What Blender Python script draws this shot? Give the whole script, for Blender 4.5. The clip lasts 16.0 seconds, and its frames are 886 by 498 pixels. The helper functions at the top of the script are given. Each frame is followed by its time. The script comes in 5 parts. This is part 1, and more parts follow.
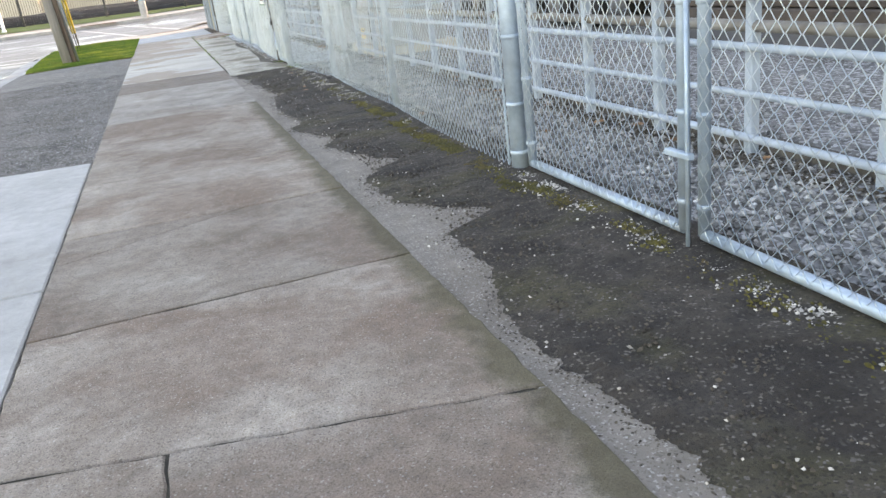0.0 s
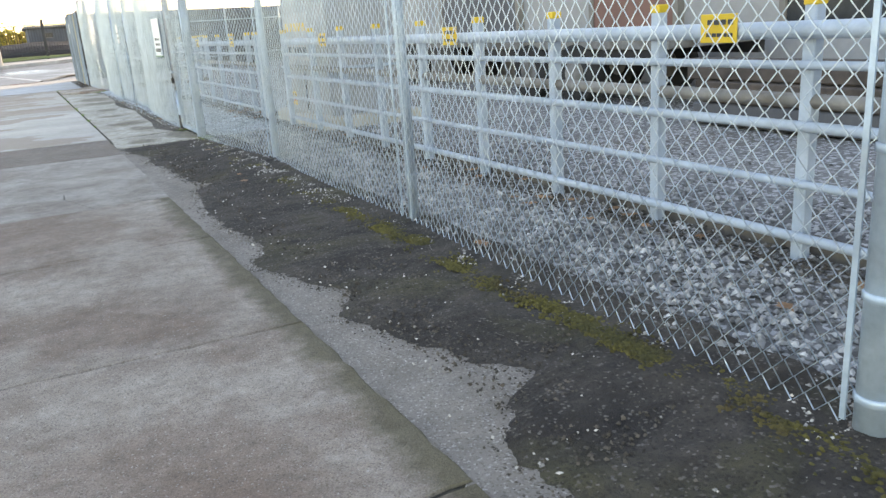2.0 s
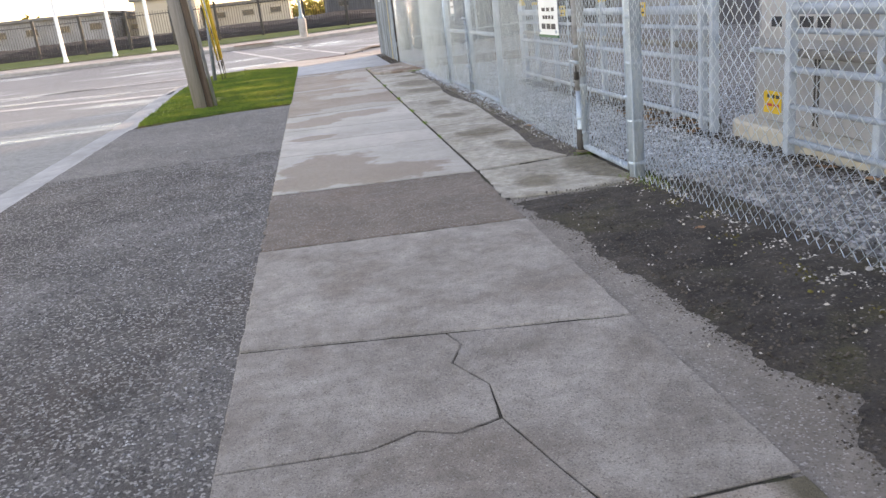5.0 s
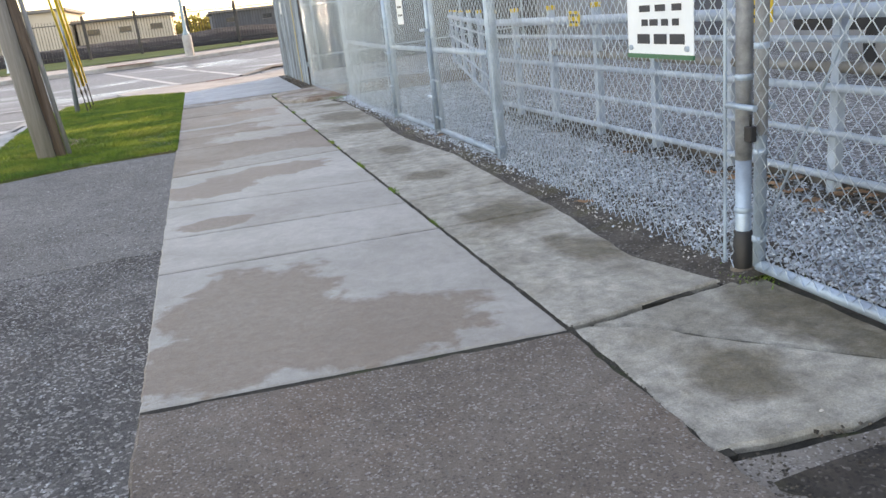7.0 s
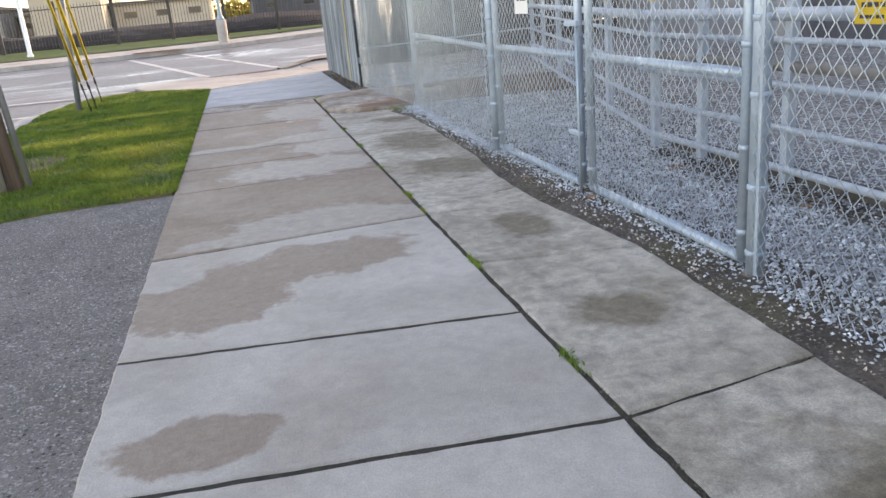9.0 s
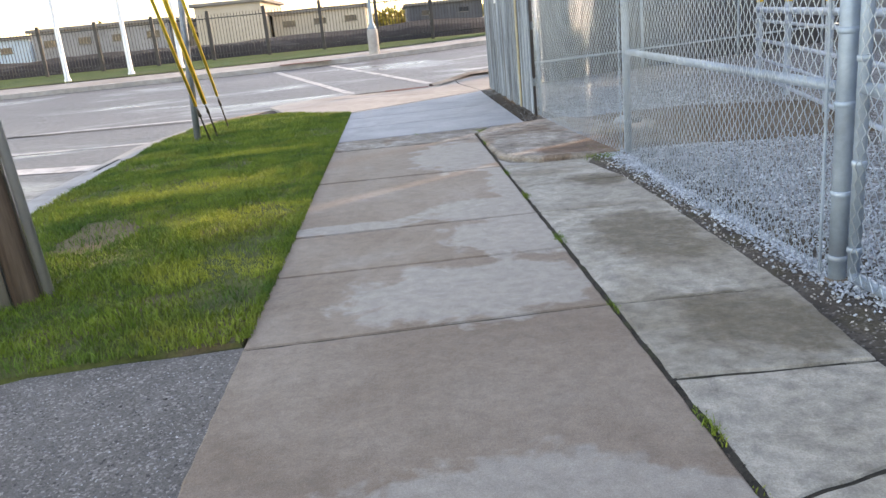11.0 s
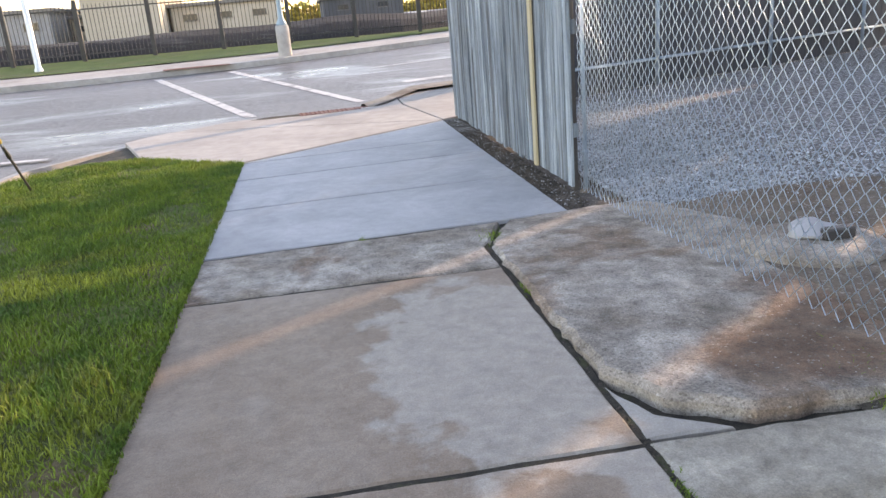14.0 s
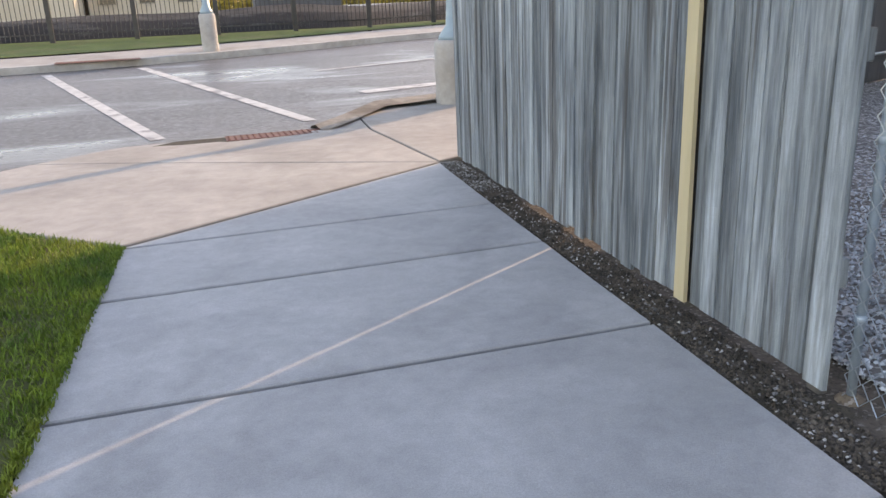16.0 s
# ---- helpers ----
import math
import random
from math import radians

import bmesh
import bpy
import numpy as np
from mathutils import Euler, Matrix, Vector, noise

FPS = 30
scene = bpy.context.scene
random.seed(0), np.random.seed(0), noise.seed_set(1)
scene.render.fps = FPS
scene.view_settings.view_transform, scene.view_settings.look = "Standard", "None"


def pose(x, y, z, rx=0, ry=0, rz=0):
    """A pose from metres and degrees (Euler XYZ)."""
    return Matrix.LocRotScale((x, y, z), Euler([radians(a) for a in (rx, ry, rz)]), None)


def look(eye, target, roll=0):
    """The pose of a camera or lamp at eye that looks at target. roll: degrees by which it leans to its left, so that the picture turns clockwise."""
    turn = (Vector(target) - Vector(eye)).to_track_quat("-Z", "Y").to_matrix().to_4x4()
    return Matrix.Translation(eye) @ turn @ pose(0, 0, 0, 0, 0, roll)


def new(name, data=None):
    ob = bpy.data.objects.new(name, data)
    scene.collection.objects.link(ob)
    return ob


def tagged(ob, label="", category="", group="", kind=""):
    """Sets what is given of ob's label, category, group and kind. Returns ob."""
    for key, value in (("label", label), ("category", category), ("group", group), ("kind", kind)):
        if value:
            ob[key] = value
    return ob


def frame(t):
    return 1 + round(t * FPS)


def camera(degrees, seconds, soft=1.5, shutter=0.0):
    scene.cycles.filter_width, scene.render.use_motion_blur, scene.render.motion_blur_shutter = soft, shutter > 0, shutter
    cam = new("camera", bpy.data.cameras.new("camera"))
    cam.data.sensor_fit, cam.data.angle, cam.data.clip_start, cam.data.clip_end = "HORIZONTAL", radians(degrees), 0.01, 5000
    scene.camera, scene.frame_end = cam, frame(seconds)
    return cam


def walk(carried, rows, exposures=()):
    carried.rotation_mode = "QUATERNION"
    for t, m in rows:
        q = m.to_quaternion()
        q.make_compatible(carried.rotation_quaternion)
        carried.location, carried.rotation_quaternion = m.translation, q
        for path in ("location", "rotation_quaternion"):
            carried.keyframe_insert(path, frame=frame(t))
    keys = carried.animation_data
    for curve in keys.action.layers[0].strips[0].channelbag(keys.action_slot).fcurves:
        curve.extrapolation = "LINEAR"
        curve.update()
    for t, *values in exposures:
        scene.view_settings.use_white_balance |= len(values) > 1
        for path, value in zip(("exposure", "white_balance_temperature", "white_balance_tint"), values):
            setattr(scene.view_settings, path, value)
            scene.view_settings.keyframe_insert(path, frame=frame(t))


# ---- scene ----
cam = camera(59.25, 16.0)
PATH = [
    (0, (0.722, 0.000, 1.132), (1.278, 1.796, 0.450), -7.08),
    (0.5, (0.756, 0.769, 1.125), (1.474, 2.507, 0.443), -4.88),
    (1, (0.709, 1.455, 1.128), (1.357, 3.231, 0.476), -4.73),
    (1.5, (0.725, 2.179, 1.101), (1.502, 3.918, 0.493), -2.98),
    (2, (0.725, 2.875, 1.082), (1.602, 4.581, 0.515), -4.02),
    (2.5, (0.857, 3.275, 1.186), (1.768, 4.875, 0.406), -7.31),
    (3, (0.533, 4.081, 1.278), (0.834, 5.960, 0.662), -4.83),
    (3.5, (0.548, 5.034, 1.208), (0.914, 6.900, 0.589), -4.62),
    (4, (0.488, 5.716, 1.243), (0.622, 7.629, 0.674), -7.59),
    (6.5, (0.438, 9.397, 1.176), (0.929, 11.219, 0.512), -4.93),
    (7, (0.408, 10.223, 1.178), (0.915, 12.064, 0.585), -6.44),
    (7.5, (0.520, 10.936, 1.184), (1.101, 12.740, 0.547), -5.74),
    (8, (0.546, 11.703, 1.183), (1.026, 13.559, 0.615), -6.69),
    (10.5, (0.734, 15.333, 1.158), (1.057, 17.185, 0.476), -2.15),
    (11, (0.733, 16.042, 1.190), (0.806, 17.961, 0.631), -5.62),
    (11.5, (0.689, 16.718, 1.205), (0.839, 18.602, 0.550), -3.86),
    (12, (0.683, 17.533, 1.199), (0.747, 19.432, 0.576), -5.21),
    (12.5, (0.672, 18.245, 1.199), (0.762, 20.116, 0.499), -3.77),
    (13, (0.656, 18.999, 1.213), (0.693, 20.874, 0.520), -6.60),
    (13.5, (0.705, 19.777, 1.176), (0.914, 21.626, 0.443), -4.95),
    (14, (0.723, 20.541, 1.213), (1.000, 22.433, 0.627), -4.89),
    (14.5, (0.697, 21.373, 1.163), (1.182, 23.226, 0.586), -1.95),
    (15, (0.758, 22.162, 1.192), (1.237, 24.030, 0.665), -4.09),
    (15.5, (0.733, 22.843, 1.174), (1.322, 24.623, 0.479), -1.43),
    (16, (0.728, 23.581, 1.201), (1.178, 25.434, 0.596), -2.44),
]
walk(cam, [(t, look(eye, target, roll)) for t, eye, target, roll in PATH],
     exposures=[(0, 2.7, 9500, 23), (1, 2.72, 9200, 22), (2, 2.5, 9000, 20), (2.5, 2.6, 9500, 34), (3, 2.7, 9800, 31), (3.5, 2.1, 9600, 33), (4.2, 2.33, 9600, 29), (6.5, 2.19, 9600, 33), (7, 2.25, 9100, 26), (7.5, 2.23, 9100, 28), (8, 2.1, 9000, 26), (10.5, 2.33, 9600, 33), (11, 2.22, 8900, 26), (11.5, 2.15, 9200, 29), (12, 2.25, 9100, 28), (12.5, 2.4, 9000, 30), (13, 2.4, 9000, 29), (13.5, 2.3, 9000, 31), (14, 2.25, 8500, 27), (14.5, 2.1, 8200, 25), (15, 2.05, 8500, 22), (15.5, 1.97, 9400, 32), (16, 2.03, 9000, 27)])

# ---------- light ----------
SUN_AZ = math.atan2(2.13, 1.47)          # clockwise from +y
SUN_EL = radians(17)
world = bpy.data.worlds.new("world")
scene.world = world
world.use_nodes = True
wn = world.node_tree.nodes
sky = wn.new("ShaderNodeTexSky")
sky.sky_type, sky.sun_disc = "NISHITA", False
sky.sun_elevation, sky.sun_rotation = SUN_EL, SUN_AZ
sky.air_density, sky.dust_density = 1.0, 0.3
wn["Background"].inputs["Strength"].default_value = 0.15
world.node_tree.links.new(sky.outputs[0], wn["Background"].inputs["Color"])
sun_data = bpy.data.lights.new("sun", "SUN")
sun_data.energy, sun_data.angle, sun_data.color = 1.35, radians(0.6), (1.0, 0.84, 0.64)
sun_lamp = new("sun", sun_data)
to_sun = Vector((math.sin(SUN_AZ) * math.cos(SUN_EL), math.cos(SUN_AZ) * math.cos(SUN_EL), math.sin(SUN_EL)))
sun_lamp.matrix_world = look(to_sun * 50, (0, 0, 0))


# ---------- helpers ----------
def empty(name, loc, label, category, group="", kind=""):
    ob = new(name)
    ob.location = loc
    ob.empty_display_size = 0.1
    return tagged(ob, label, category, group, kind)


def link_mesh(name, me, material, parent=None, label="", kind=""):
    me.materials.append(material)
    ob = new(name, me)
    if parent is not None:
        ob.parent = parent
        base = parent
        shift = Vector((0, 0, 0))
        while base is not None:
            shift += base.location
            base = base.parent
        ob.location = -shift
    return tagged(ob, label, kind=kind)


def part(name, bm, material, parent=None, label="", smooth=False, kind=""):
    """One mesh object in world coordinates, under a thing or a part."""
    me = bpy.data.meshes.new(name)
    bmesh.ops.recalc_face_normals(bm, faces=bm.faces)
    bm.to_mesh(me)
    bm.free()
    if smooth:
        me.shade_smooth()
    return link_mesh(name, me, material, parent, label, kind)


def soup(name, verts, faces, material, parent=None, label="", kind="stuff", smooth=False):
    me = bpy.data.meshes.new(name)
    me.from_pydata(verts, [], faces)
    me.update()
    if smooth:
        me.shade_smooth()
    return link_mesh(name, me, material, parent, label, kind)


def box(bm, x0, y0, z0, x1, y1, z1, bevel=0.0):
    r = bmesh.ops.create_cube(bm, size=1)
    vs = r["verts"]
    for v in vs:
        v.co = Vector((x0 + (v.co.x + 0.5) * (x1 - x0), y0 + (v.co.y + 0.5) * (y1 - y0), z0 + (v.co.z + 0.5) * (z1 - z0)))
    if bevel:
        es = list({e for v in vs for e in v.link_edges})
        bmesh.ops.bevel(bm, geom=es, offset=bevel, segments=1, affect="EDGES")
    return bm


def tube(bm, a, b, r0, r1=None, n=12, caps=True):
    a, b = Vector(a), Vector(b)
    r1 = r0 if r1 is None else r1
    d = (b - a)
    q = d.to_track_quat("Z", "Y").to_matrix()
    ra = [bm.verts.new(a + q @ Vector((math.cos(2 * math.pi * k / n) * r0, math.sin(2 * math.pi * k / n) * r0, 0))) for k in range(n)]
    rb = [bm.verts.new(b + q @ Vector((math.cos(2 * math.pi * k / n) * r1, math.sin(2 * math.pi * k / n) * r1, 0))) for k in range(n)]
    for k in range(n):
        f = bm.faces.new((ra[k], ra[(k + 1) % n], rb[(k + 1) % n], rb[k]))
        f.smooth = True
    if caps:
        bm.faces.new(ra[::-1])
        bm.faces.new(rb)
    return bm


def lathe(bm, c, profile, n=20):
    """profile: (radius, height) from the bottom up."""
    rings = []
    for r, z in profile:
        rings.append([bm.verts.new((c[0] + math.cos(2 * math.pi * k / n) * r, c[1] + math.sin(2 * math.pi * k / n) * r, c[2] + z)) for k in range(n)])
    for p, q in zip(rings, rings[1:]):
        for k in range(n):
            f = bm.faces.new((p[k], p[(k + 1) % n], q[(k + 1) % n], q[k]))
            f.smooth = True
    bm.faces.new(rings[0][::-1])
    bm.faces.new(rings[-1])
    return bm


def ragged(poly, step=0.09, amp=0.004, seed=0):
    """The outline walked in small steps, with a worn edge."""
    rnd = random.Random(seed)
    out = []
    for (x0, y0), (x1, y1) in zip(poly, poly[1:] + poly[:1]):
        n = max(1, int(math.hypot(x1 - x0, y1 - y0) / step))
        for k in range(n):
            u = k / n
            j = amp if k else amp * 0.4
            out.append((x0 + (x1 - x0) * u + rnd.uniform(-j, j), y0 + (y1 - y0) * u + rnd.uniform(-j, j)))
    return out


def plate(bm, poly, z0, z1, chamfer=0.008, tilt=None):
    """A slab with a worn, rounded upper edge. tilt: height added by place."""
    n = len(poly)
    cx, cy = sum(p[0] for p in poly) / n, sum(p[1] for p in poly) / n
    t = tilt or (lambda x, y: 0.0)

    def inward(p, q, r, d):
        e1 = Vector((q[0] - p[0], q[1] - p[1])).normalized()
        e2 = Vector((r[0] - q[0], r[1] - q[1])).normalized()
        e = (e1 + e2)
        e = e.normalized() if e.length > 1e-6 else e1
        return (q[0] - e.y * d, q[1] + e.x * d)
    area = sum(poly[k][0] * poly[(k + 1) % n][1] - poly[(k + 1) % n][0] * poly[k][1] for k in range(n))
    s = 1 if area > 0 else -1
    inner = [inward(poly[k - 1], poly[k], poly[(k + 1) % n], chamfer * s) for k in range(n)]
    lo = [bm.verts.new((x, y, z0)) for x, y in poly]
    mid = [bm.verts.new((x, y, z1 - chamfer + t(x, y))) for x, y in poly]
    top = [bm.verts.new((x, y, z1 + t(x, y))) for x, y in inner]
    for k in range(n):
        j = (k + 1) % n
        bm.faces.new((lo[k], lo[j], mid[j], mid[k]))
        bm.faces.new((mid[k], mid[j], top[j], top[k]))
    f = bm.faces.new(top)
    bmesh.ops.triangulate(bm, faces=[f])
    return bm


def road_z(y):
    """The cross street climbs gently away from the corner."""
    if y < 30.5:
        return -0.10
    if y < 60:
        return 0.04 * (y - 33)
    return 1.08 + 0.004 * (y - 60)


# ---------- materials ----------
def material(name, dark, light, scale=3.0, fine=60.0, rough=0.85, bump=0.25, metal=0.0, stain=None, stain_scale=0.8, stain_amount=0.5,
             speck=None, speck_scale=120.0, speck_amount=0.3, per_object=0.0, per_island=0.0, stretch=(1, 1, 1), rough_low=None, bump_scale=None, stain_edge=0.06, stain_at=0.52, mottle=0.0, mottle_scale=6.0, hard=0.18, band=None, grit=0.0, patches=None, patch_colour=None, patch_amount=0.8, patch_edge=0.12, wet=None):
    m = bpy.data.materials.new(name)
    m.use_nodes = True
    nt = m.node_tree
    N, K = nt.nodes, nt.links
    bsdf = N["Principled BSDF"]
    bsdf.inputs["Metallic"].default_value = metal
    geo = N.new("ShaderNodeNewGeometry")
    mapping = N.new("ShaderNodeMapping")
    mapping.inputs["Scale"].default_value = stretch
    K.new(geo.outputs["Position"], mapping.inputs["Vector"])
    P = mapping.outputs[0]

    def noise_tex(s, detail=4.0, w=0.6, dist=0.0):
        n = N.new("ShaderNodeTexNoise")
        n.inputs["Scale"].default_value, n.inputs["Detail"].default_value, n.inputs["Roughness"].default_value = s, detail, w
        n.inputs["Distortion"].default_value = dist
        K.new(P, n.inputs["Vector"])
        return n.outputs["Fac"]

    def remap(v, a, b, c=0.0, d=1.0):
        r = N.new("ShaderNodeMapRange")
        for i, q in zip((1, 2, 3, 4), (a, b, c, d)):
            r.inputs[i].default_value = q
        K.new(v, r.inputs[0])
        return r.outputs[0]

    def mix(f, a, b, mode="MIX"):
        x = N.new("ShaderNodeMix")
        x.data_type, x.blend_type = "RGBA", mode
        for sock, v in ((x.inputs[0], f), (x.inputs[6], a), (x.inputs[7], b)):
            if isinstance(v, (int, float)):
                sock.default_value = v
            elif isinstance(v, tuple):
                sock.default_value = (*v, 1)
            else:
                K.new(v, sock)
        return x.outputs[2]
    big = remap(noise_tex(scale, 6.0, 0.62, 0.25), 0.5 - hard, 0.5 + hard)
    col = mix(big, dark, light)
    grain = noise_tex(fine, 3.0, 0.7)
    col = mix(remap(grain, 0.3, 0.7, 0.0, 0.55), col, mix(0.5, col, dark), "MIX")
    rough_v = None
    if stain:
        st = noise_tex(stain_scale, 5.0, 0.55, 0.4)
        f = remap(st, stain_at, stain_at + stain_edge, 0.0, stain_amount)
        col = mix(f, col, stain)
        rough_v = f
    if patches:
        # stains, and the sun streaks on the grass, each with its own place and shape: x, y, half widths, turn
        best = None
        for cx, cy, rx, ry, turn in patches:
            mp = N.new("ShaderNodeMapping")
            mp.vector_type = "TEXTURE"
            mp.inputs["Location"].default_value = (cx, cy, 0)
            mp.inputs["Rotation"].default_value = (0, 0, radians(turn))
            mp.inputs["Scale"].default_value = (rx, ry, 1)
            K.new(geo.outputs["Position"], mp.inputs["Vector"])
            ln = N.new("ShaderNodeVectorMath")
            ln.operation = "LENGTH"
            K.new(mp.outputs[0], ln.inputs[0])
            one = N.new("ShaderNodeMath")
            one.operation = "SUBTRACT"
            one.inputs[0].default_value = 1.0
            K.new(ln.outputs["Value"], one.inputs[1])
            if best is None:
                best = one.outputs[0]
            else:
                mx = N.new("ShaderNodeMath")
                mx.operation = "MAXIMUM"
                K.new(best, mx.inputs[0])
                K.new(one.outputs[0], mx.inputs[1])
                best = mx.outputs[0]
        wb = N.new("ShaderNodeMath")
        wb.operation = "MULTIPLY_ADD"
        K.new(noise_tex(4.5, 7.0, 0.62, 0.3), wb.inputs[0])
        wb.inputs[1].default_value = 1.5
        K.new(best, wb.inputs[2])
        fleck = remap(noise_tex(26.0, 4.0, 0.7), 0.25, 0.6, 0.72, 1.0)
        fp = N.new("ShaderNodeMath")
        fp.operation = "MULTIPLY"
        K.new(remap(wb.outputs[0], 0.75, 0.75 + patch_edge, 0.0, patch_amount), fp.inputs[0])
        K.new(fleck, fp.inputs[1])
        col = mix(fp.outputs[0], col, patch_colour)
    if speck:
        v = N.new("ShaderNodeTexVoronoi")
        v.inputs["Scale"].default_value = speck_scale
        K.new(P, v.inputs["Vector"])
        sep = N.new("ShaderNodeSeparateColor")
        K.new(v.outputs["Color"], sep.inputs[0])
        col = mix(remap(sep.outputs[0], 1 - speck_amount, 1 - speck_amount + 0.08), col, speck)
        col = mix(remap(sep.outputs[1], 0.75, 0.95, 0.0, 0.55), col, mix(0.5, dark, (0, 0, 0)))
    if band:
        # dirt washed along one edge: x0, x1, colour, amount
        px = N.new("ShaderNodeSeparateXYZ")
        K.new(P, px.inputs[0])
        wob = N.new("ShaderNodeMath")
        wob.operation = "MULTIPLY_ADD"
        K.new(noise_tex(5.0, 7.0, 0.7), wob.inputs[0])
        wob.inputs[1].default_value = 0.34
        K.new(px.outputs[0], wob.inputs[2])
        col = mix(remap(wob.outputs[0], band[0] + 0.17, band[1] + 0.17, 0.0, band[3]), col, band[2])
    if mottle:
        hsv = N.new("ShaderNodeHueSaturation")
        K.new(remap(noise_tex(mottle_scale, 8.0, 0.68, 0.3), 0.3, 0.7, 1 - mottle, 1 + mottle * 0.8), hsv.inputs["Value"])
        K.new(col, hsv.inputs["Color"])
        col = hsv.outputs[0]
    if grit:
        hsv = N.new("ShaderNodeHueSaturation")
        K.new(remap(noise_tex(170, 2.0, 0.8), 0.32, 0.68, 1 - grit, 1 + grit), hsv.inputs["Value"])
        K.new(col, hsv.inputs["Color"])
        col = hsv.outputs[0]
    if per_object:
        oi = N.new("ShaderNodeObjectInfo")
        hsv = N.new("ShaderNodeHueSaturation")
        K.new(remap(oi.outputs["Random"], 0, 1, 1 - per_object, 1 + per_object), hsv.inputs["Value"])
        K.new(col, hsv.inputs["Color"])
        col = hsv.outputs[0]
    if per_island:
        hsv = N.new("ShaderNodeHueSaturation")
        K.new(remap(geo.outputs["Random Per Island"], 0, 1, 1 - per_island, 1 + per_island), hsv.inputs["Value"])
        K.new(col, hsv.inputs["Color"])
        col = hsv.outputs[0]
    K.new(col, bsdf.inputs["Base Color"])
    r_lo = rough if rough_low is None else rough_low
    rv = remap(grain, 0.3, 0.7, r_lo, rough)
    if wet:
        # smooth damp films: scale, threshold, roughness
        rm = N.new("ShaderNodeMix")
        K.new(remap(noise_tex(wet[0], 5.0, 0.55, 0.5), wet[1], wet[1] + 0.12), rm.inputs[0])
        K.new(rv, rm.inputs[2])
        rm.inputs[3].default_value = wet[2]
        rv = rm.outputs[0]
    K.new(rv, bsdf.inputs["Roughness"])
    b1 = N.new("ShaderNodeBump")
    b1.inputs["Strength"].default_value, b1.inputs["Distance"].default_value = bump, 0.01
    K.new(noise_tex(bump_scale or fine * 1.5, 5.0, 0.7), b1.inputs["Height"])
    K.new(b1.outputs[0], bsdf.inputs["Normal"])
    return m


M = {}
M["concrete_old"] = material("concrete_old", (0.205, 0.157, 0.124), (0.40, 0.35, 0.30), 1.7, 60, 0.92, 0.8, stain=(0.165, 0.105, 0.075), stain_scale=0.95, stain_amount=0.55, stain_edge=0.06, stain_at=0.53, speck=(0.40, 0.37, 0.33), speck_scale=210, speck_amount=0.06, per_object=0.13, mottle=0.24, mottle_scale=14, hard=0.16, grit=0.2, patches=[(0.8, 2.5, 0.65, 0.42, 0), (0.95, 1.6, 0.6, 0.4, 0), (0.8, 4.75, 0.65, 0.5, 0), (0.6, 7.9, 0.7, 0.6, 0)], patch_colour=(0.19, 0.128, 0.095), patch_amount=0.55, patch_edge=0.4, band=(1.37, 1.47, (0.10, 0.085, 0.05), 0.9))
M["concrete_aggregate"] = material("concrete_aggregate", (0.155, 0.121, 0.097), (0.24, 0.197, 0.163), 1.6, 80, 0.95, 0.7, stain=(0.19, 0.125, 0.088), stain_scale=1.1, stain_amount=0.4, stain_edge=0.15, speck=(0.33, 0.30, 0.27), speck_scale=150, speck_amount=0.16, per_object=0.05, mottle=0.2, mottle_scale=9, grit=0.2)
M["concrete_grey"] = material("concrete_grey", (0.225, 0.196, 0.168), (0.388, 0.353, 0.315), 2.1, 60, 0.92, 0.8, stain=(0.19, 0.15, 0.12), stain_scale=1.3, stain_amount=0.5, stain_edge=0.1, stain_at=0.54, speck=(0.42, 0.39, 0.35), speck_scale=190, speck_amount=0.06, per_object=0.08, mottle=0.24, mottle_scale=13, hard=0.16, grit=0.2)
M["concrete_pale"] = material("concrete_pale", (0.325, 0.298, 0.26), (0.445, 0.418, 0.375), 1.6, 60, 0.78, 0.45, rough_low=0.56, stain=(0.30, 0.255, 0.215), stain_scale=0.9, stain_amount=0.45, stain_edge=0.12, stain_at=0.56, per_object=0.05, mottle=0.13, mottle_scale=14, hard=0.16, grit=0.13,
                             patches=[(0.45, 13.55, 0.42, 0.68, 0), (0.85, 13.05, 0.55, 0.36, 0), (0.3, 13.1, 0.36, 0.4, 0), (0.3, 15.33, 0.26, 0.18, 0), (0.32, 16.55, 0.4, 0.36, 0), (0.85, 16.95, 0.55, 0.3, 10)], patch_colour=(0.22, 0.158, 0.112), patch_amount=0.85, patch_edge=0.14)
M["concrete_tan"] = material("concrete_tan", (0.215, 0.155, 0.11), (0.315, 0.252, 0.198), 1.3, 60, 0.78, 0.5, rough_low=0.56, stain=(0.345, 0.31, 0.27), stain_scale=1.0, stain_amount=0.4, stain_edge=0.12, stain_at=0.57, per_object=0.06, mottle=0.22, mottle_scale=14, hard=0.16, grit=0.16,
                            patches=[(0.95, 17.6, 0.62, 0.42, 0), (0.98, 19.42, 0.62, 0.42, 0), (1.35, 20.3, 0.45, 0.5, 0), (1.3, 20.98, 0.55, 0.3, 0), (1.52, 21.6, 0.2, 0.8, 0), (0.3, 20.82, 0.5, 0.13, 0), (1.25, 23.1, 0.5, 0.85, 0), (0.4, 17.5, 0.3, 0.12, 0)], patch_colour=(0.37, 0.338, 0.295), patch_amount=0.85, patch_edge=0.16)
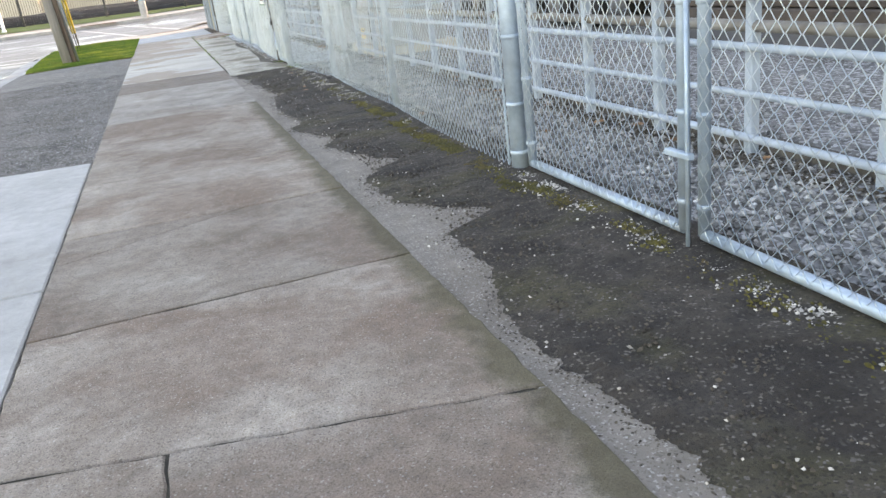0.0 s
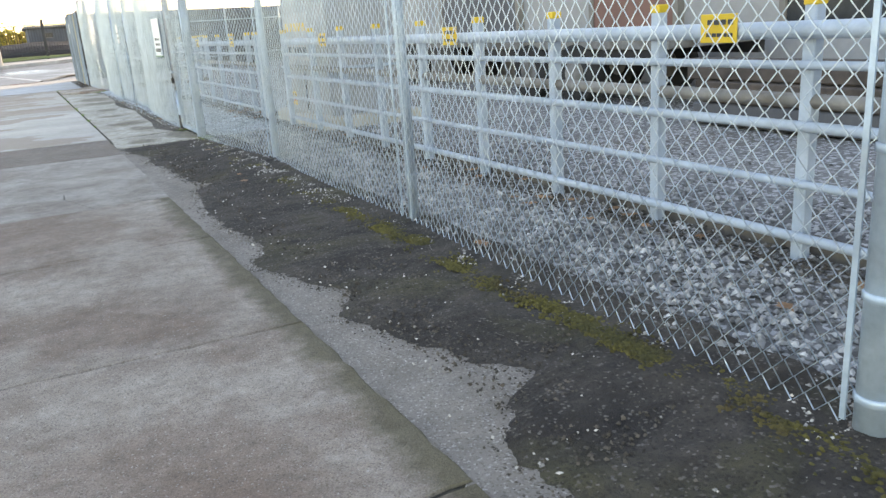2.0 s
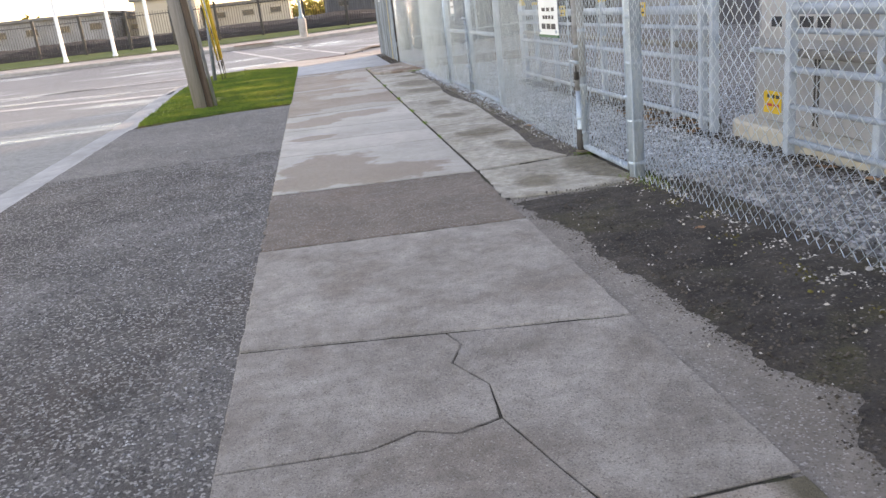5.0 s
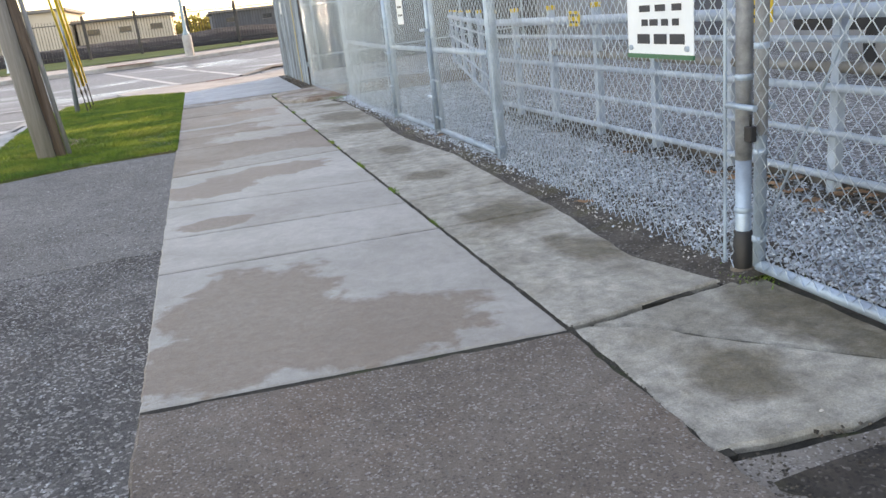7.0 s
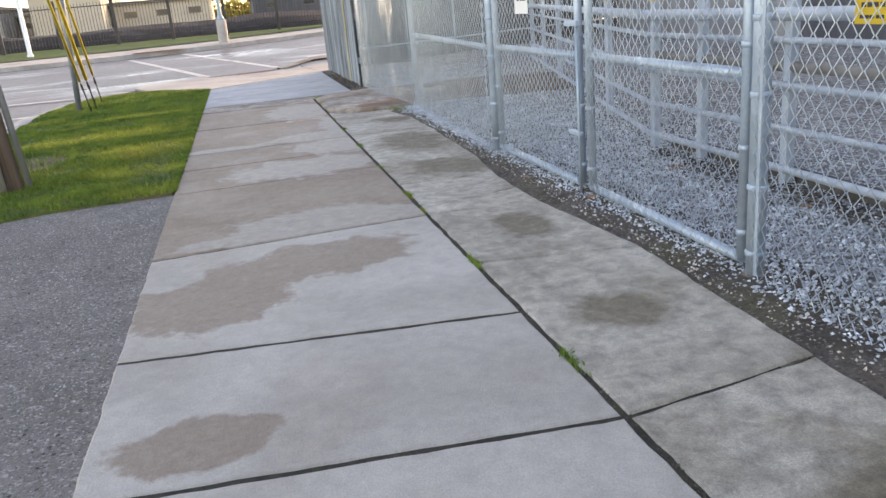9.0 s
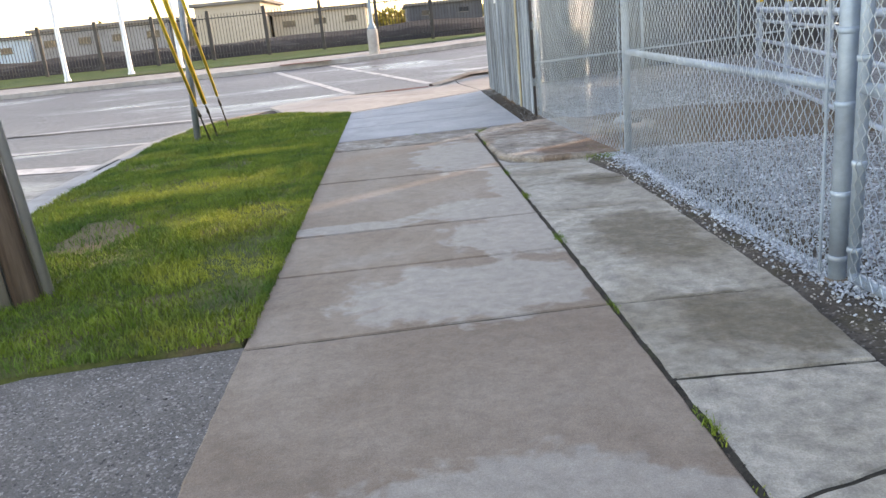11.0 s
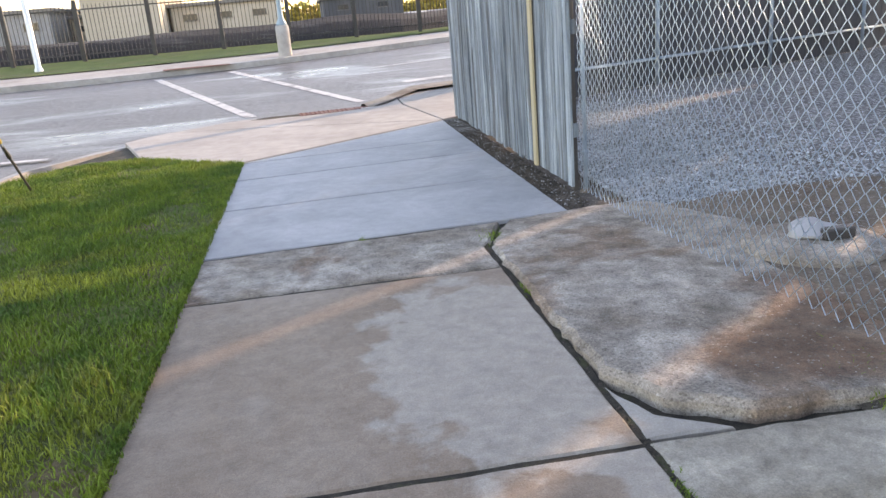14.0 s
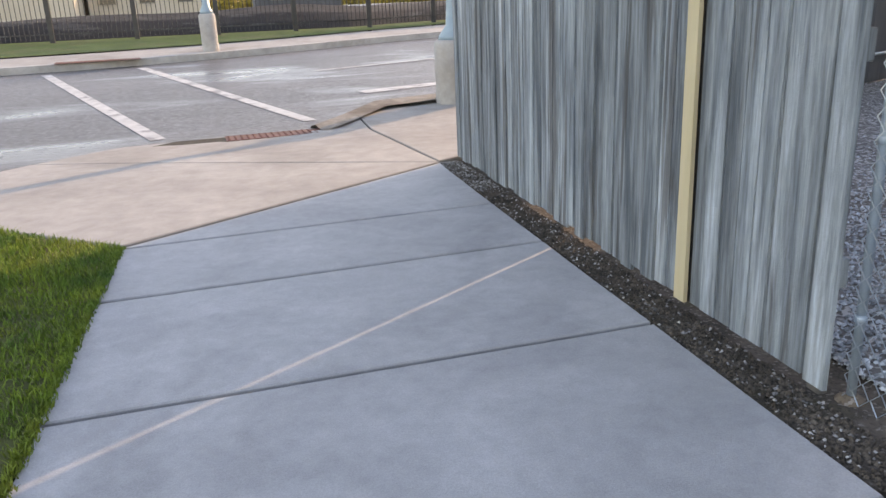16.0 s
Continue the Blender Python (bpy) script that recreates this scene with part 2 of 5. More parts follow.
M["concrete_damp"] = material("concrete_damp", (0.28, 0.25, 0.20), (0.43, 0.40, 0.34), 1.5, 50, 0.8, 0.6, rough_low=0.58, stain=(0.20, 0.165, 0.11), stain_scale=1.4, stain_amount=0.5, stain_edge=0.1, stain_at=0.55, per_object=0.08, mottle=0.42, mottle_scale=12, hard=0.13, grit=0.22,
                             patches=[(1.93, 14.32, 0.32, 0.34, 0), (2.0, 13.5, 0.17, 0.4, 20), (1.87, 15.7, 0.25, 0.22, 0), (1.98, 20.05, 0.4, 0.6, 0), (2.0, 18.7, 0.38, 0.42, 0), (2.1, 21.5, 0.25, 0.28, 0), (1.8, 12.1, 0.26, 0.2, 40), (2.3, 12.35, 0.22, 0.5, 0), (1.95, 17.0, 0.2, 0.3, 0)], patch_colour=(0.108, 0.082, 0.042), patch_amount=0.8, patch_edge=0.45)
M["concrete_rough"] = material("concrete_rough", (0.245, 0.205, 0.165), (0.48, 0.44, 0.39), 2.4, 45, 0.95, 1.0, stain=(0.215, 0.135, 0.085), stain_scale=1.2, stain_amount=0.7, stain_edge=0.06, stain_at=0.52, speck=(0.48, 0.45, 0.41), speck_scale=130, speck_amount=0.05, mottle=0.5, mottle_scale=9, hard=0.13, grit=0.3,
                              patches=[(2.2, 22.75, 0.42, 0.3, 0), (2.5, 23.1, 0.25, 0.4, 0)], patch_colour=(0.155, 0.082, 0.048), patch_amount=0.75, patch_edge=0.4)
M["concrete_new"] = material("concrete_new", (0.312, 0.318, 0.322), (0.43, 0.435, 0.44), 1.3, 90, 0.8, 0.25, stain=(0.275, 0.278, 0.284), stain_scale=0.7, stain_amount=0.55, stain_edge=0.05, per_object=0.06, rough_low=0.55, mottle=0.12, mottle_scale=12, hard=0.17, grit=0.1)
M["concrete_corner"] = material("concrete_corner", (0.31, 0.292, 0.265), (0.41, 0.388, 0.355), 0.8, 70, 0.85, 0.2, stain=(0.23, 0.212, 0.19), stain_scale=0.5, stain_amount=0.6, stain_edge=0.1, per_object=0.05, mottle=0.15)
M["concrete_white"] = material("concrete_white", (0.36, 0.355, 0.335), (0.46, 0.455, 0.435), 1.4, 60, 0.9, 0.3, stain=(0.29, 0.28, 0.255), stain_scale=0.9, stain_amount=0.5, stain_edge=0.1, mottle=0.14, mottle_scale=12, grit=0.1)
M["gutter"] = material("gutter", (0.30, 0.295, 0.28), (0.46, 0.45, 0.43), 1.4, 40, 0.9, 0.3, stain=(0.2, 0.19, 0.17), stain_scale=0.9, stain_amount=0.5, stain_edge=0.15, mottle=0.15)
M["verge"] = material("verge", (0.085, 0.078, 0.07), (0.19, 0.175, 0.16), 1.1, 55, 0.95, 1.0, stain=(0.085, 0.065, 0.052), stain_scale=0.7, stain_amount=0.6, stain_edge=0.12, speck=(0.33, 0.31, 0.285), speck_scale=95, speck_amount=0.25, bump_scale=80, mottle=0.3, mottle_scale=3.5, hard=0.14, grit=0.35,
                     patches=[(-1.6, 12.6, 0.55, 1.9, 0), (-2.0, 9.2, 0.4, 1.9, 0), (-0.9, 14.2, 1.0, 0.5, 0)], patch_colour=(0.062, 0.05, 0.042), patch_amount=0.6, patch_edge=0.6)
M["asphalt_strip"] = material("asphalt_strip", (0.185, 0.158, 0.132), (0.28, 0.248, 0.215), 1.5, 60, 0.95, 0.7, stain=(0.12, 0.097, 0.075), stain_scale=1.2, stain_amount=0.5, stain_edge=0.15, speck=(0.36, 0.33, 0.30), speck_scale=170, speck_amount=0.13, mottle=0.2, mottle_scale=7)
M["road"] = material("road", (0.105, 0.102, 0.099), (0.165, 0.160, 0.154), 0.35, 40, 0.75, 0.3, stain=(0.205, 0.192, 0.178), stain_scale=0.25, stain_amount=0.5, stain_edge=0.2, speck=(0.2, 0.195, 0.19), speck_scale=60, speck_amount=0.12, stretch=(0.35, 1.2, 1), rough_low=0.35, mottle=0.15, mottle_scale=3, wet=(0.55, 0.55, 0.22))
M["soil"] = material("soil", (0.024, 0.0195, 0.016), (0.07, 0.058, 0.047), 2.6, 34, 0.95, 1.3, stain=(0.078, 0.07, 0.03), stain_scale=1.9, stain_amount=0.6, stain_edge=0.14, speck=(0.14, 0.125, 0.11), speck_scale=120, speck_amount=0.1, mottle=0.4, mottle_scale=11, hard=0.14)
M["joint"] = material("joint", (0.03, 0.026, 0.02), (0.075, 0.066, 0.048), 9, 60, 1.0, 1.0, stain=(0.06, 0.075, 0.02), stain_scale=5, stain_amount=0.5, stain_edge=0.1, stain_at=0.56, mottle=0.4, mottle_scale=30)
M["gravel_bed"] = material("gravel_bed", (0.12, 0.118, 0.115), (0.24, 0.235, 0.225), 0.7, 50, 0.95, 1.0, stain=(0.13, 0.105, 0.08), stain_scale=0.6, stain_amount=0.6, stain_edge=0.15, speck=(0.44, 0.44, 0.44), speck_scale=42, speck_amount=0.35, bump_scale=45)
M["stone"] = material("stone", (0.14, 0.14, 0.138), (0.46, 0.46, 0.455), 4, 60, 0.9, 0.3, per_island=0.6)
M["pebble"] = material("pebble", (0.30, 0.28, 0.25), (0.52, 0.49, 0.45), 4, 60, 0.9, 0.3, per_island=0.55)
M["moss"] = material("moss", (0.05, 0.048, 0.017), (0.155, 0.128, 0.026), 4, 60, 1.0, 1.2, stain=(0.08, 0.052, 0.028), stain_scale=3, stain_amount=0.7, stain_edge=0.15, per_island=0.4)
# the placed yellow patches are sun streaks put into the blade colour
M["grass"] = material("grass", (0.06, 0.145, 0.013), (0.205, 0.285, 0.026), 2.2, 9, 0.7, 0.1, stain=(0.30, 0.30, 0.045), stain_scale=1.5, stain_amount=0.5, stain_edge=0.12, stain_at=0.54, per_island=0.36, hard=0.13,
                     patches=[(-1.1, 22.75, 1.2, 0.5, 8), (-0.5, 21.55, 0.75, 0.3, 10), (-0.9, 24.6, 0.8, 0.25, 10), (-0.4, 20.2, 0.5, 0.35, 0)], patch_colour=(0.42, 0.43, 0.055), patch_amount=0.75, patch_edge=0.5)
M["turf"] = material("turf", (0.055, 0.07, 0.018), (0.12, 0.14, 0.03), 2.5, 60, 1.0, 1.0, stain=(0.16, 0.11, 0.065), stain_scale=2.2, stain_amount=0.8, stain_edge=0.1, mottle=0.4, mottle_scale=30, patches=[(-1.4, 21.35, 0.32, 0.6, 0), (-0.8, 20.5, 0.2, 0.25, 0)], patch_colour=(0.20, 0.145, 0.09), patch_amount=0.8, patch_edge=0.45)
M["galvanised"] = material("galvanised", (0.29, 0.385, 0.475), (0.46, 0.575, 0.675), 2.5, 30, 0.55, 0.08, metal=0.4, stain=(0.23, 0.275, 0.32), stain_scale=2.2, stain_amount=0.6, stain_edge=0.12, rough_low=0.38, mottle=0.14, mottle_scale=14)
M["old_steel"] = material("old_steel", (0.15, 0.145, 0.135), (0.33, 0.33, 0.32), 4, 30, 0.7, 0.2, metal=0.4, stain=(0.10, 0.075, 0.055), stain_scale=3, stain_amount=0.6, stain_edge=0.15)
M["wire"] = material("wire", (0.34, 0.425, 0.51), (0.53, 0.635, 0.73), 6, 30, 0.42, 0.02, metal=0.85, rough_low=0.3)
M["rail_paint"] = material("rail_paint", (0.27, 0.345, 0.425), (0.42, 0.505, 0.595), 3, 30, 0.55, 0.1, stain=(0.23, 0.28, 0.33), stain_scale=3, stain_amount=0.5, stain_edge=0.2, mottle=0.16)
M["yellow"] = material("yellow", (0.55, 0.36, 0.02), (0.68, 0.46, 0.03), 6, 40, 0.5, 0.05)
M["yellow_pipe"] = material("yellow_pipe", (0.55, 0.42, 0.05), (0.66, 0.53, 0.08), 6, 40, 0.45, 0.05)
M["black"] = material("black", (0.012, 0.012, 0.013), (0.03, 0.03, 0.031), 5, 40, 0.55, 0.1)
M["picket"] = material("picket", (0.02, 0.02, 0.021), (0.045, 0.045, 0.046), 5, 40, 0.5, 0.1)
M["board"] = material("board", (0.115, 0.148, 0.175), (0.44, 0.52, 0.57), 2.4, 34, 0.9, 1.0, stain=(0.075, 0.072, 0.07), stain_scale=1.5, stain_amount=0.65, stain_edge=0.05, stain_at=0.575, per_object=0.32, stretch=(6.0, 6.0, 0.4), mottle=0.42, mottle_scale=8, hard=0.15)
M["board_new"] = material("board_new", (0.42, 0.365, 0.235), (0.54, 0.485, 0.33), 2.2, 16, 0.85, 0.4, stain=(0.24, 0.16, 0.08), stain_scale=1.1, stain_amount=0.4, stain_edge=0.05, stain_at=0.62, stretch=(3.0, 3.0, 0.4))
M["post_wood"] = material("post_wood", (0.06, 0.055, 0.05), (0.15, 0.14, 0.13), 2.2, 16, 0.9, 0.5, stretch=(3, 3, 0.3))
M["pole_wood"] = material("pole_wood", (0.22, 0.21, 0.20), (0.40, 0.39, 0.385), 2.5, 22, 0.9, 0.8, stain=(0.17, 0.14, 0.12), stain_scale=0.9, stain_amount=0.5, stain_edge=0.15, stain_at=0.56, stretch=(5, 5, 0.22), mottle=0.2, mottle_scale=9)
M["conduit"] = material("conduit", (0.32, 0.33, 0.34), (0.42, 0.43, 0.44), 4, 40, 0.6, 0.1)
M["sign_white"] = material("sign_white", (0.68, 0.73, 0.75), (0.76, 0.81, 0.83), 3, 40, 0.4, 0.02)
M["sign_green"] = material("sign_green", (0.02, 0.12, 0.06), (0.03, 0.15, 0.08), 3, 40, 0.4, 0.02)
M["sign_post"] = material("sign_post", (0.15, 0.19, 0.235), (0.25, 0.30, 0.355), 5, 40, 0.5, 0.1, metal=0.3, mottle=0.2)
M["sign_red"] = material("sign_red", (0.42, 0.03, 0.025), (0.5, 0.045, 0.035), 3, 40, 0.4, 0.02)
M["ink"] = material("ink", (0.015, 0.02, 0.03), (0.025, 0.03, 0.04), 3, 40, 0.5, 0.02)
M["lamp_paint"] = material("lamp_paint", (0.20, 0.30, 0.36), (0.28, 0.39, 0.45), 4, 40, 0.45, 0.05)
M["line_paint"] = material("line_paint", (0.40, 0.40, 0.39), (0.60, 0.60, 0.58), 5, 30, 0.8, 0.2, stain=(0.2, 0.2, 0.2), stain_scale=4, stain_amount=0.75, stain_edge=0.12, stain_at=0.53)
M["plate_red"] = material("plate_red", (0.14, 0.06, 0.045), (0.20, 0.09, 0.07), 5, 30, 0.8, 0.2)
M["iron"] = material("iron", (0.05, 0.048, 0.045), (0.11, 0.105, 0.10), 5, 40, 0.6, 0.3, metal=0.3)
M["bank"] = material("bank", (0.006, 0.006, 0.0065), (0.024, 0.023, 0.023), 1.2, 9, 0.95, 1.0, stain=(0.085, 0.08, 0.078), stain_scale=2.5, stain_amount=0.5, stain_edge=0.06, stain_at=0.58, stretch=(0.35, 1, 2.5))
M["wall_beige"] = material("wall_beige", (0.44, 0.39, 0.31), (0.52, 0.47, 0.39), 0.5, 8, 0.9, 0.2)
M["wall_grey"] = material("wall_grey", (0.22, 0.225, 0.23), (0.34, 0.345, 0.35), 0.6, 12, 0.9, 0.3, stain=(0.15, 0.15, 0.15), stain_scale=0.7, stain_amount=0.5, stain_edge=0.2)
M["wall_dark"] = material("wall_dark", (0.07, 0.075, 0.085), (0.12, 0.125, 0.135), 0.8, 14, 0.9, 0.3, stretch=(2.5, 2.5, 0.3))
M["roof"] = material("roof", (0.16, 0.15, 0.14), (0.24, 0.23, 0.21), 0.8, 14, 0.8, 0.3)
M["rust"] = material("rust", (0.05, 0.04, 0.034), (0.13, 0.105, 0.09), 3, 20, 0.9, 0.4)
M["red_door"] = material("red_door", (0.14, 0.07, 0.06), (0.2, 0.10, 0.08), 2, 20, 0.6, 0.1)
M["glass"] = material("glass", (0.02, 0.025, 0.03), (0.04, 0.05, 0.06), 2, 20, 0.15, 0.02)
M["leaf"] = material("leaf", (0.20, 0.10, 0.05), (0.38, 0.23, 0.13), 8, 40, 0.8, 0.2, per_object=0.3)
M["crown"] = material("crown", (0.20, 0.15, 0.02), (0.36, 0.28, 0.05), 0.5, 3, 0.9, 0.3, per_island=0.35)
M["tyre"] = material("tyre", (0.012, 0.012, 0.012), (0.03, 0.03, 0.03), 4, 40, 0.8, 0.3)
M["sheet_blue"] = material("sheet_blue", (0.38, 0.52, 0.62), (0.5, 0.62, 0.7), 0.6, 8, 0.5, 0.1)
M["verge_light"] = material("verge_light", (0.14, 0.13, 0.118), (0.225, 0.21, 0.19), 0.8, 55, 0.95, 0.8, stain=(0.105, 0.09, 0.075), stain_scale=0.6, stain_amount=0.5, stain_edge=0.2, speck=(0.31, 0.29, 0.265), speck_scale=110, speck_amount=0.2, bump_scale=75, mottle=0.2, grit=0.3)
M["crumb"] = material("crumb", (0.035, 0.028, 0.021), (0.12, 0.10, 0.08), 6, 50, 0.95, 0.4, per_island=0.5)
M["yard_dirt"] = material("yard_dirt", (0.12, 0.09, 0.065), (0.24, 0.195, 0.15), 1.8, 40, 0.95, 1.0, stain=(0.14, 0.085, 0.055), stain_scale=1.2, stain_amount=0.6, stain_edge=0.12, speck=(0.34, 0.31, 0.28), speck_scale=90, speck_amount=0.1, mottle=0.3)
M["post_old"] = material("post_old", (0.22, 0.235, 0.25), (0.40, 0.425, 0.45), 6, 30, 0.7, 0.3, metal=0.2, stain=(0.14, 0.12, 0.105), stain_scale=5, stain_amount=0.4, stain_edge=0.12, mottle=0.3, mottle_scale=18)
M["stone_pale"] = material("stone_pale", (0.29, 0.33, 0.365), (0.60, 0.665, 0.715), 4, 60, 0.9, 0.3, per_island=0.45)
M["verge_stone"] = material("verge_stone", (0.085, 0.08, 0.074), (0.25, 0.235, 0.215), 4, 60, 0.95, 0.4, per_island=0.6)
M["kerb_dirty"] = material("kerb_dirty", (0.17, 0.14, 0.11), (0.33, 0.295, 0.25), 2.2, 40, 0.95, 0.6, stain=(0.10, 0.075, 0.055), stain_scale=1.4, stain_amount=0.6, stain_edge=0.15, mottle=0.3, mottle_scale=9)
M["border_dirt"] = material("border_dirt", (0.05, 0.041, 0.033), (0.13, 0.108, 0.086), 2.6, 34, 0.95, 1.3, stain=(0.085, 0.075, 0.035), stain_scale=2.5, stain_amount=0.6, stain_edge=0.1, speck=(0.2, 0.18, 0.16), speck_scale=110, speck_amount=0.14, mottle=0.4, mottle_scale=12, hard=0.14)
M["lawn_far"] = material("lawn_far", (0.035, 0.072, 0.009), (0.08, 0.13, 0.017), 1.4, 20, 1.0, 1.0, stain=(0.10, 0.095, 0.03), stain_scale=0.8, stain_amount=0.5, stain_edge=0.1)
M["pole_brown"] = material("pole_brown", (0.09, 0.058, 0.036), (0.25, 0.185, 0.135), 2.5, 22, 0.9, 0.9, stain=(0.06, 0.03, 0.018), stain_scale=0.9, stain_amount=0.7, stain_edge=0.1, stain_at=0.54, stretch=(5, 5, 0.22), mottle=0.3, mottle_scale=9)

# ---------- ground and street ----------
def sheet(name, xs, ys, zf, mat, label, category):
    verts = [(x, y, zf(x, y)) for y in ys for x in xs]
    w = len(xs)
    faces = [(j * w + i, j * w + i + 1, (j + 1) * w + i + 1, (j + 1) * w + i) for j in range(len(ys) - 1) for i in range(w - 1)]
    ob = soup(name, verts, faces, mat, kind="structure")
    return tagged(ob, label, category, kind="structure")


sheet("road", [-600, -120, -40, -20, -10, -5, -2, 0, 2, 5, 10, 20, 40, 120, 600],
      [-400, -60, -20, 0, 10, 20, 28, 30.5, 33, 36, 39, 42, 46, 52, 60, 90, 200, 900], lambda x, y: road_z(y) - (0.02 if y < 30 else 0.0), M["road"],
      "grey weathered asphalt street with worn white lines", "road")


def curb_far(x):
    """The kerb across the street, bending with it."""
    pts = [(-60, 36.5), (-10, 39.0), (-3, 39.3), (0.7, 40.3), (5, 42.4), (20, 47.5), (60, 61)]
    for (x0, y0), (x1, y1) in zip(pts, pts[1:]):
        if x <= x1:
            return y0 + (y1 - y0) * (x - x0) / (x1 - x0)
    return pts[-1][1]


def strip(name, mat, label, category, xs, y0f, y1f, lift, side=0.0, kind="structure", steps=4):
    """A band of ground that follows the slope of the street."""
    bm = bmesh.new()
    rows = []
    for x in xs:
        a, b = y0f(x), y1f(x)
        row = [bm.verts.new((x, a, road_z(a) - 0.05))] if side else []
        for k in range(steps + 1):
            y = a + (b - a) * k / steps
            row.append(bm.verts.new((x, y, road_z(y) + lift)))
        rows.append(row)
    for p, q in zip(rows, rows[1:]):
        for k in range(len(p) - 1):
            bm.faces.new((p[k], q[k], q[k + 1], p[k + 1]))
    return tagged(part(name, bm, mat, kind=kind), label, category, kind=kind)


far_xs = [-60, -45, -30, -22, -16, -12, -9, -6, -4, -2, 0, 2, 4, 6, 9, 13, 18, 25, 40, 60]
fence_y = lambda x: max(44.9, curb_far(x) + 3.0)
strip("curb_far", M["gutter"], "concrete kerb along the far side of the street", "kerb", far_xs, lambda x: curb_far(x), lambda x: curb_far(x) + 0.25, 0.13, side=1, steps=1)
strip("pavement_far", M["concrete_corner"], "pale sunlit concrete pavement across the street", "pavement", far_xs, lambda x: curb_far(x) + 0.25, lambda x: curb_far(x) + 2.1, 0.125)
strip("grass_far", M["lawn_far"], "mown grass strip before the iron fence", "grass", far_xs, lambda x: curb_far(x) + 2.1, lambda x: fence_y(x) + 1.5, 0.15)

# white lines on the street, thin paint lying on the asphalt
def line_on_road(name, pts, w, label):
    bm = bmesh.new()
    a, b = Vector(pts[0]), Vector(pts[1])
    d = (b - a).normalized()
    n = Vector((-d.y, d.x)) * w / 2
    k = max(1, int((b - a).length / 0.6))
    rows = []
    for i in range(k + 1):
        p = a + (b - a) * i / k
        rows.append([bm.verts.new((q.x, q.y, road_z(q.y) + 0.006 - (0.02 if q.y < 30 else 0.0) + (0.02 if 28 < q.y < 30.6 else 0))) for q in (p - n, p + n)])
    for p, q in zip(rows, rows[1:]):
        bm.faces.new((p[0], q[0], q[1], p[1]))
    return tagged(part(name, bm, M["line_paint"], kind="structure"), label, "road marking", kind="structure")


line_on_road("crosswalk_line", [(-0.18, 32.05), (-2.62, 38.95)], 0.16, "worn white crosswalk line painted on asphalt")
line_on_road("crosswalk_line", [(1.42, 32.5), (-1.06, 39.3)], 0.16, "worn white crosswalk line painted on asphalt")
line_on_road("stop_line", [(-2.75, 25.6), (-7.5, 26.9)], 0.42, "white stop line painted across the side street")
line_on_road("crosswalk_line", [(-2.9, 27.7), (-9, 28.4)], 0.14, "worn white crosswalk line painted on asphalt")
line_on_road("crosswalk_line", [(-2.4, 30.2), (-9, 30.9)], 0.14, "worn white crosswalk line painted on asphalt")
line_on_road("edge_line", [(1.9, 37.2), (14, 41.2)], 0.11, "thin white lane line along the street")
line_on_road("edge_line", [(2.3, 34.4), (12, 37.3)], 0.28, "pale gutter line along the street")

# soil bed under all walking surfaces on this side
bm = bmesh.new()
plate(bm, [(-2.2, -30), (14, -30), (14, 35.8), (3.2, 32.9), (1.4, 31.9), (0, 31.8), (-1.4, 30.3), (-2.2, 28.4)], -0.3, -0.028, 0.01)
tagged(part("ground", bm, M["joint"], kind="structure"), "dark soil in the joints under the pavement", "soil", kind="structure")

# kerb and gutter of the side street
bm = bmesh.new()
pts = [(-2.2, -30), (-2.2, 19.2), (-2.45, 24.5), (-2.5, 27.2), (-2.2, 28.9), (-1.45, 30.4), (-0.55, 31.75), (0.3, 31.9)]
wide = 0.5
rows = []
for k, (x, y) in enumerate(pts):
    p, q = Vector(pts[max(0, k - 1)]), Vector(pts[min(len(pts) - 1, k + 1)])
    d = (q - p).normalized()
    n = Vector((-d.y, d.x))
    h = 0.0 if y > 19.2 and y < 29 else -0.045
    prof = [(0.0, -0.3), (0.0, h), (0.13, h - 0.01), (0.16, -0.085), (wide, -0.098), (wide, -0.3)]
    rows.append([bm.verts.new((x + n.x * a, y + n.y * a, z)) for a, z in prof])
for p, q in zip(rows, rows[1:]):
    for k in range(len(p) - 1):
        bm.faces.new((p[k], q[k], q[k + 1], p[k + 1]))
tagged(part("curb", bm, M["gutter"], kind="structure"), "worn concrete kerb and gutter of the side street", "kerb", kind="structure")

# asphalt verge and pale driveway apron
verge = empty("verge", (-1, 12, 0), "coarse grey asphalt driveway verge beside the pavement", "asphalt", kind="structure")
bm = bmesh.new()
plate(bm, ragged([(-2.2, 6.95), (0.012, 6.62), (0.012, 14.9), (-2.2, 14.75)], 0.12, 0.004, 3), -0.3, -0.012, 0.006)
part("asphalt", bm, M["verge"], verge)
bm = bmesh.new()
plate(bm, ragged([(-2.2, 14.765), (0.012, 14.915), (0.012, 19.05), (-0.9, 18.98), (-2.2, 18.4)], 0.12, 0.008, 4), -0.3, -0.010, 0.006)
part("asphalt", bm, M["verge_light"], verge, "lighter smooth asphalt patch")
apron = empty("driveway_apron", (-1, 4, 0), "pale concrete driveway apron beside the pavement", "driveway", kind="structure")
for y0, y1 in ((-6.0, -2.9), (-2.88, 0.4), (0.42, 3.6), (3.62, 6.6)):
    bm = bmesh.new()
    e = 0.28 if y1 > 6 else 0.0
    plate(bm, ragged([(-2.2, y0), (-0.014, y0), (-0.014, y1), (-2.2, y1 + e)], 0.3, 0.003, int(y0 * 10)), -0.2, -0.004, 0.008)
    part("slab", bm, M["concrete_white"], apron)

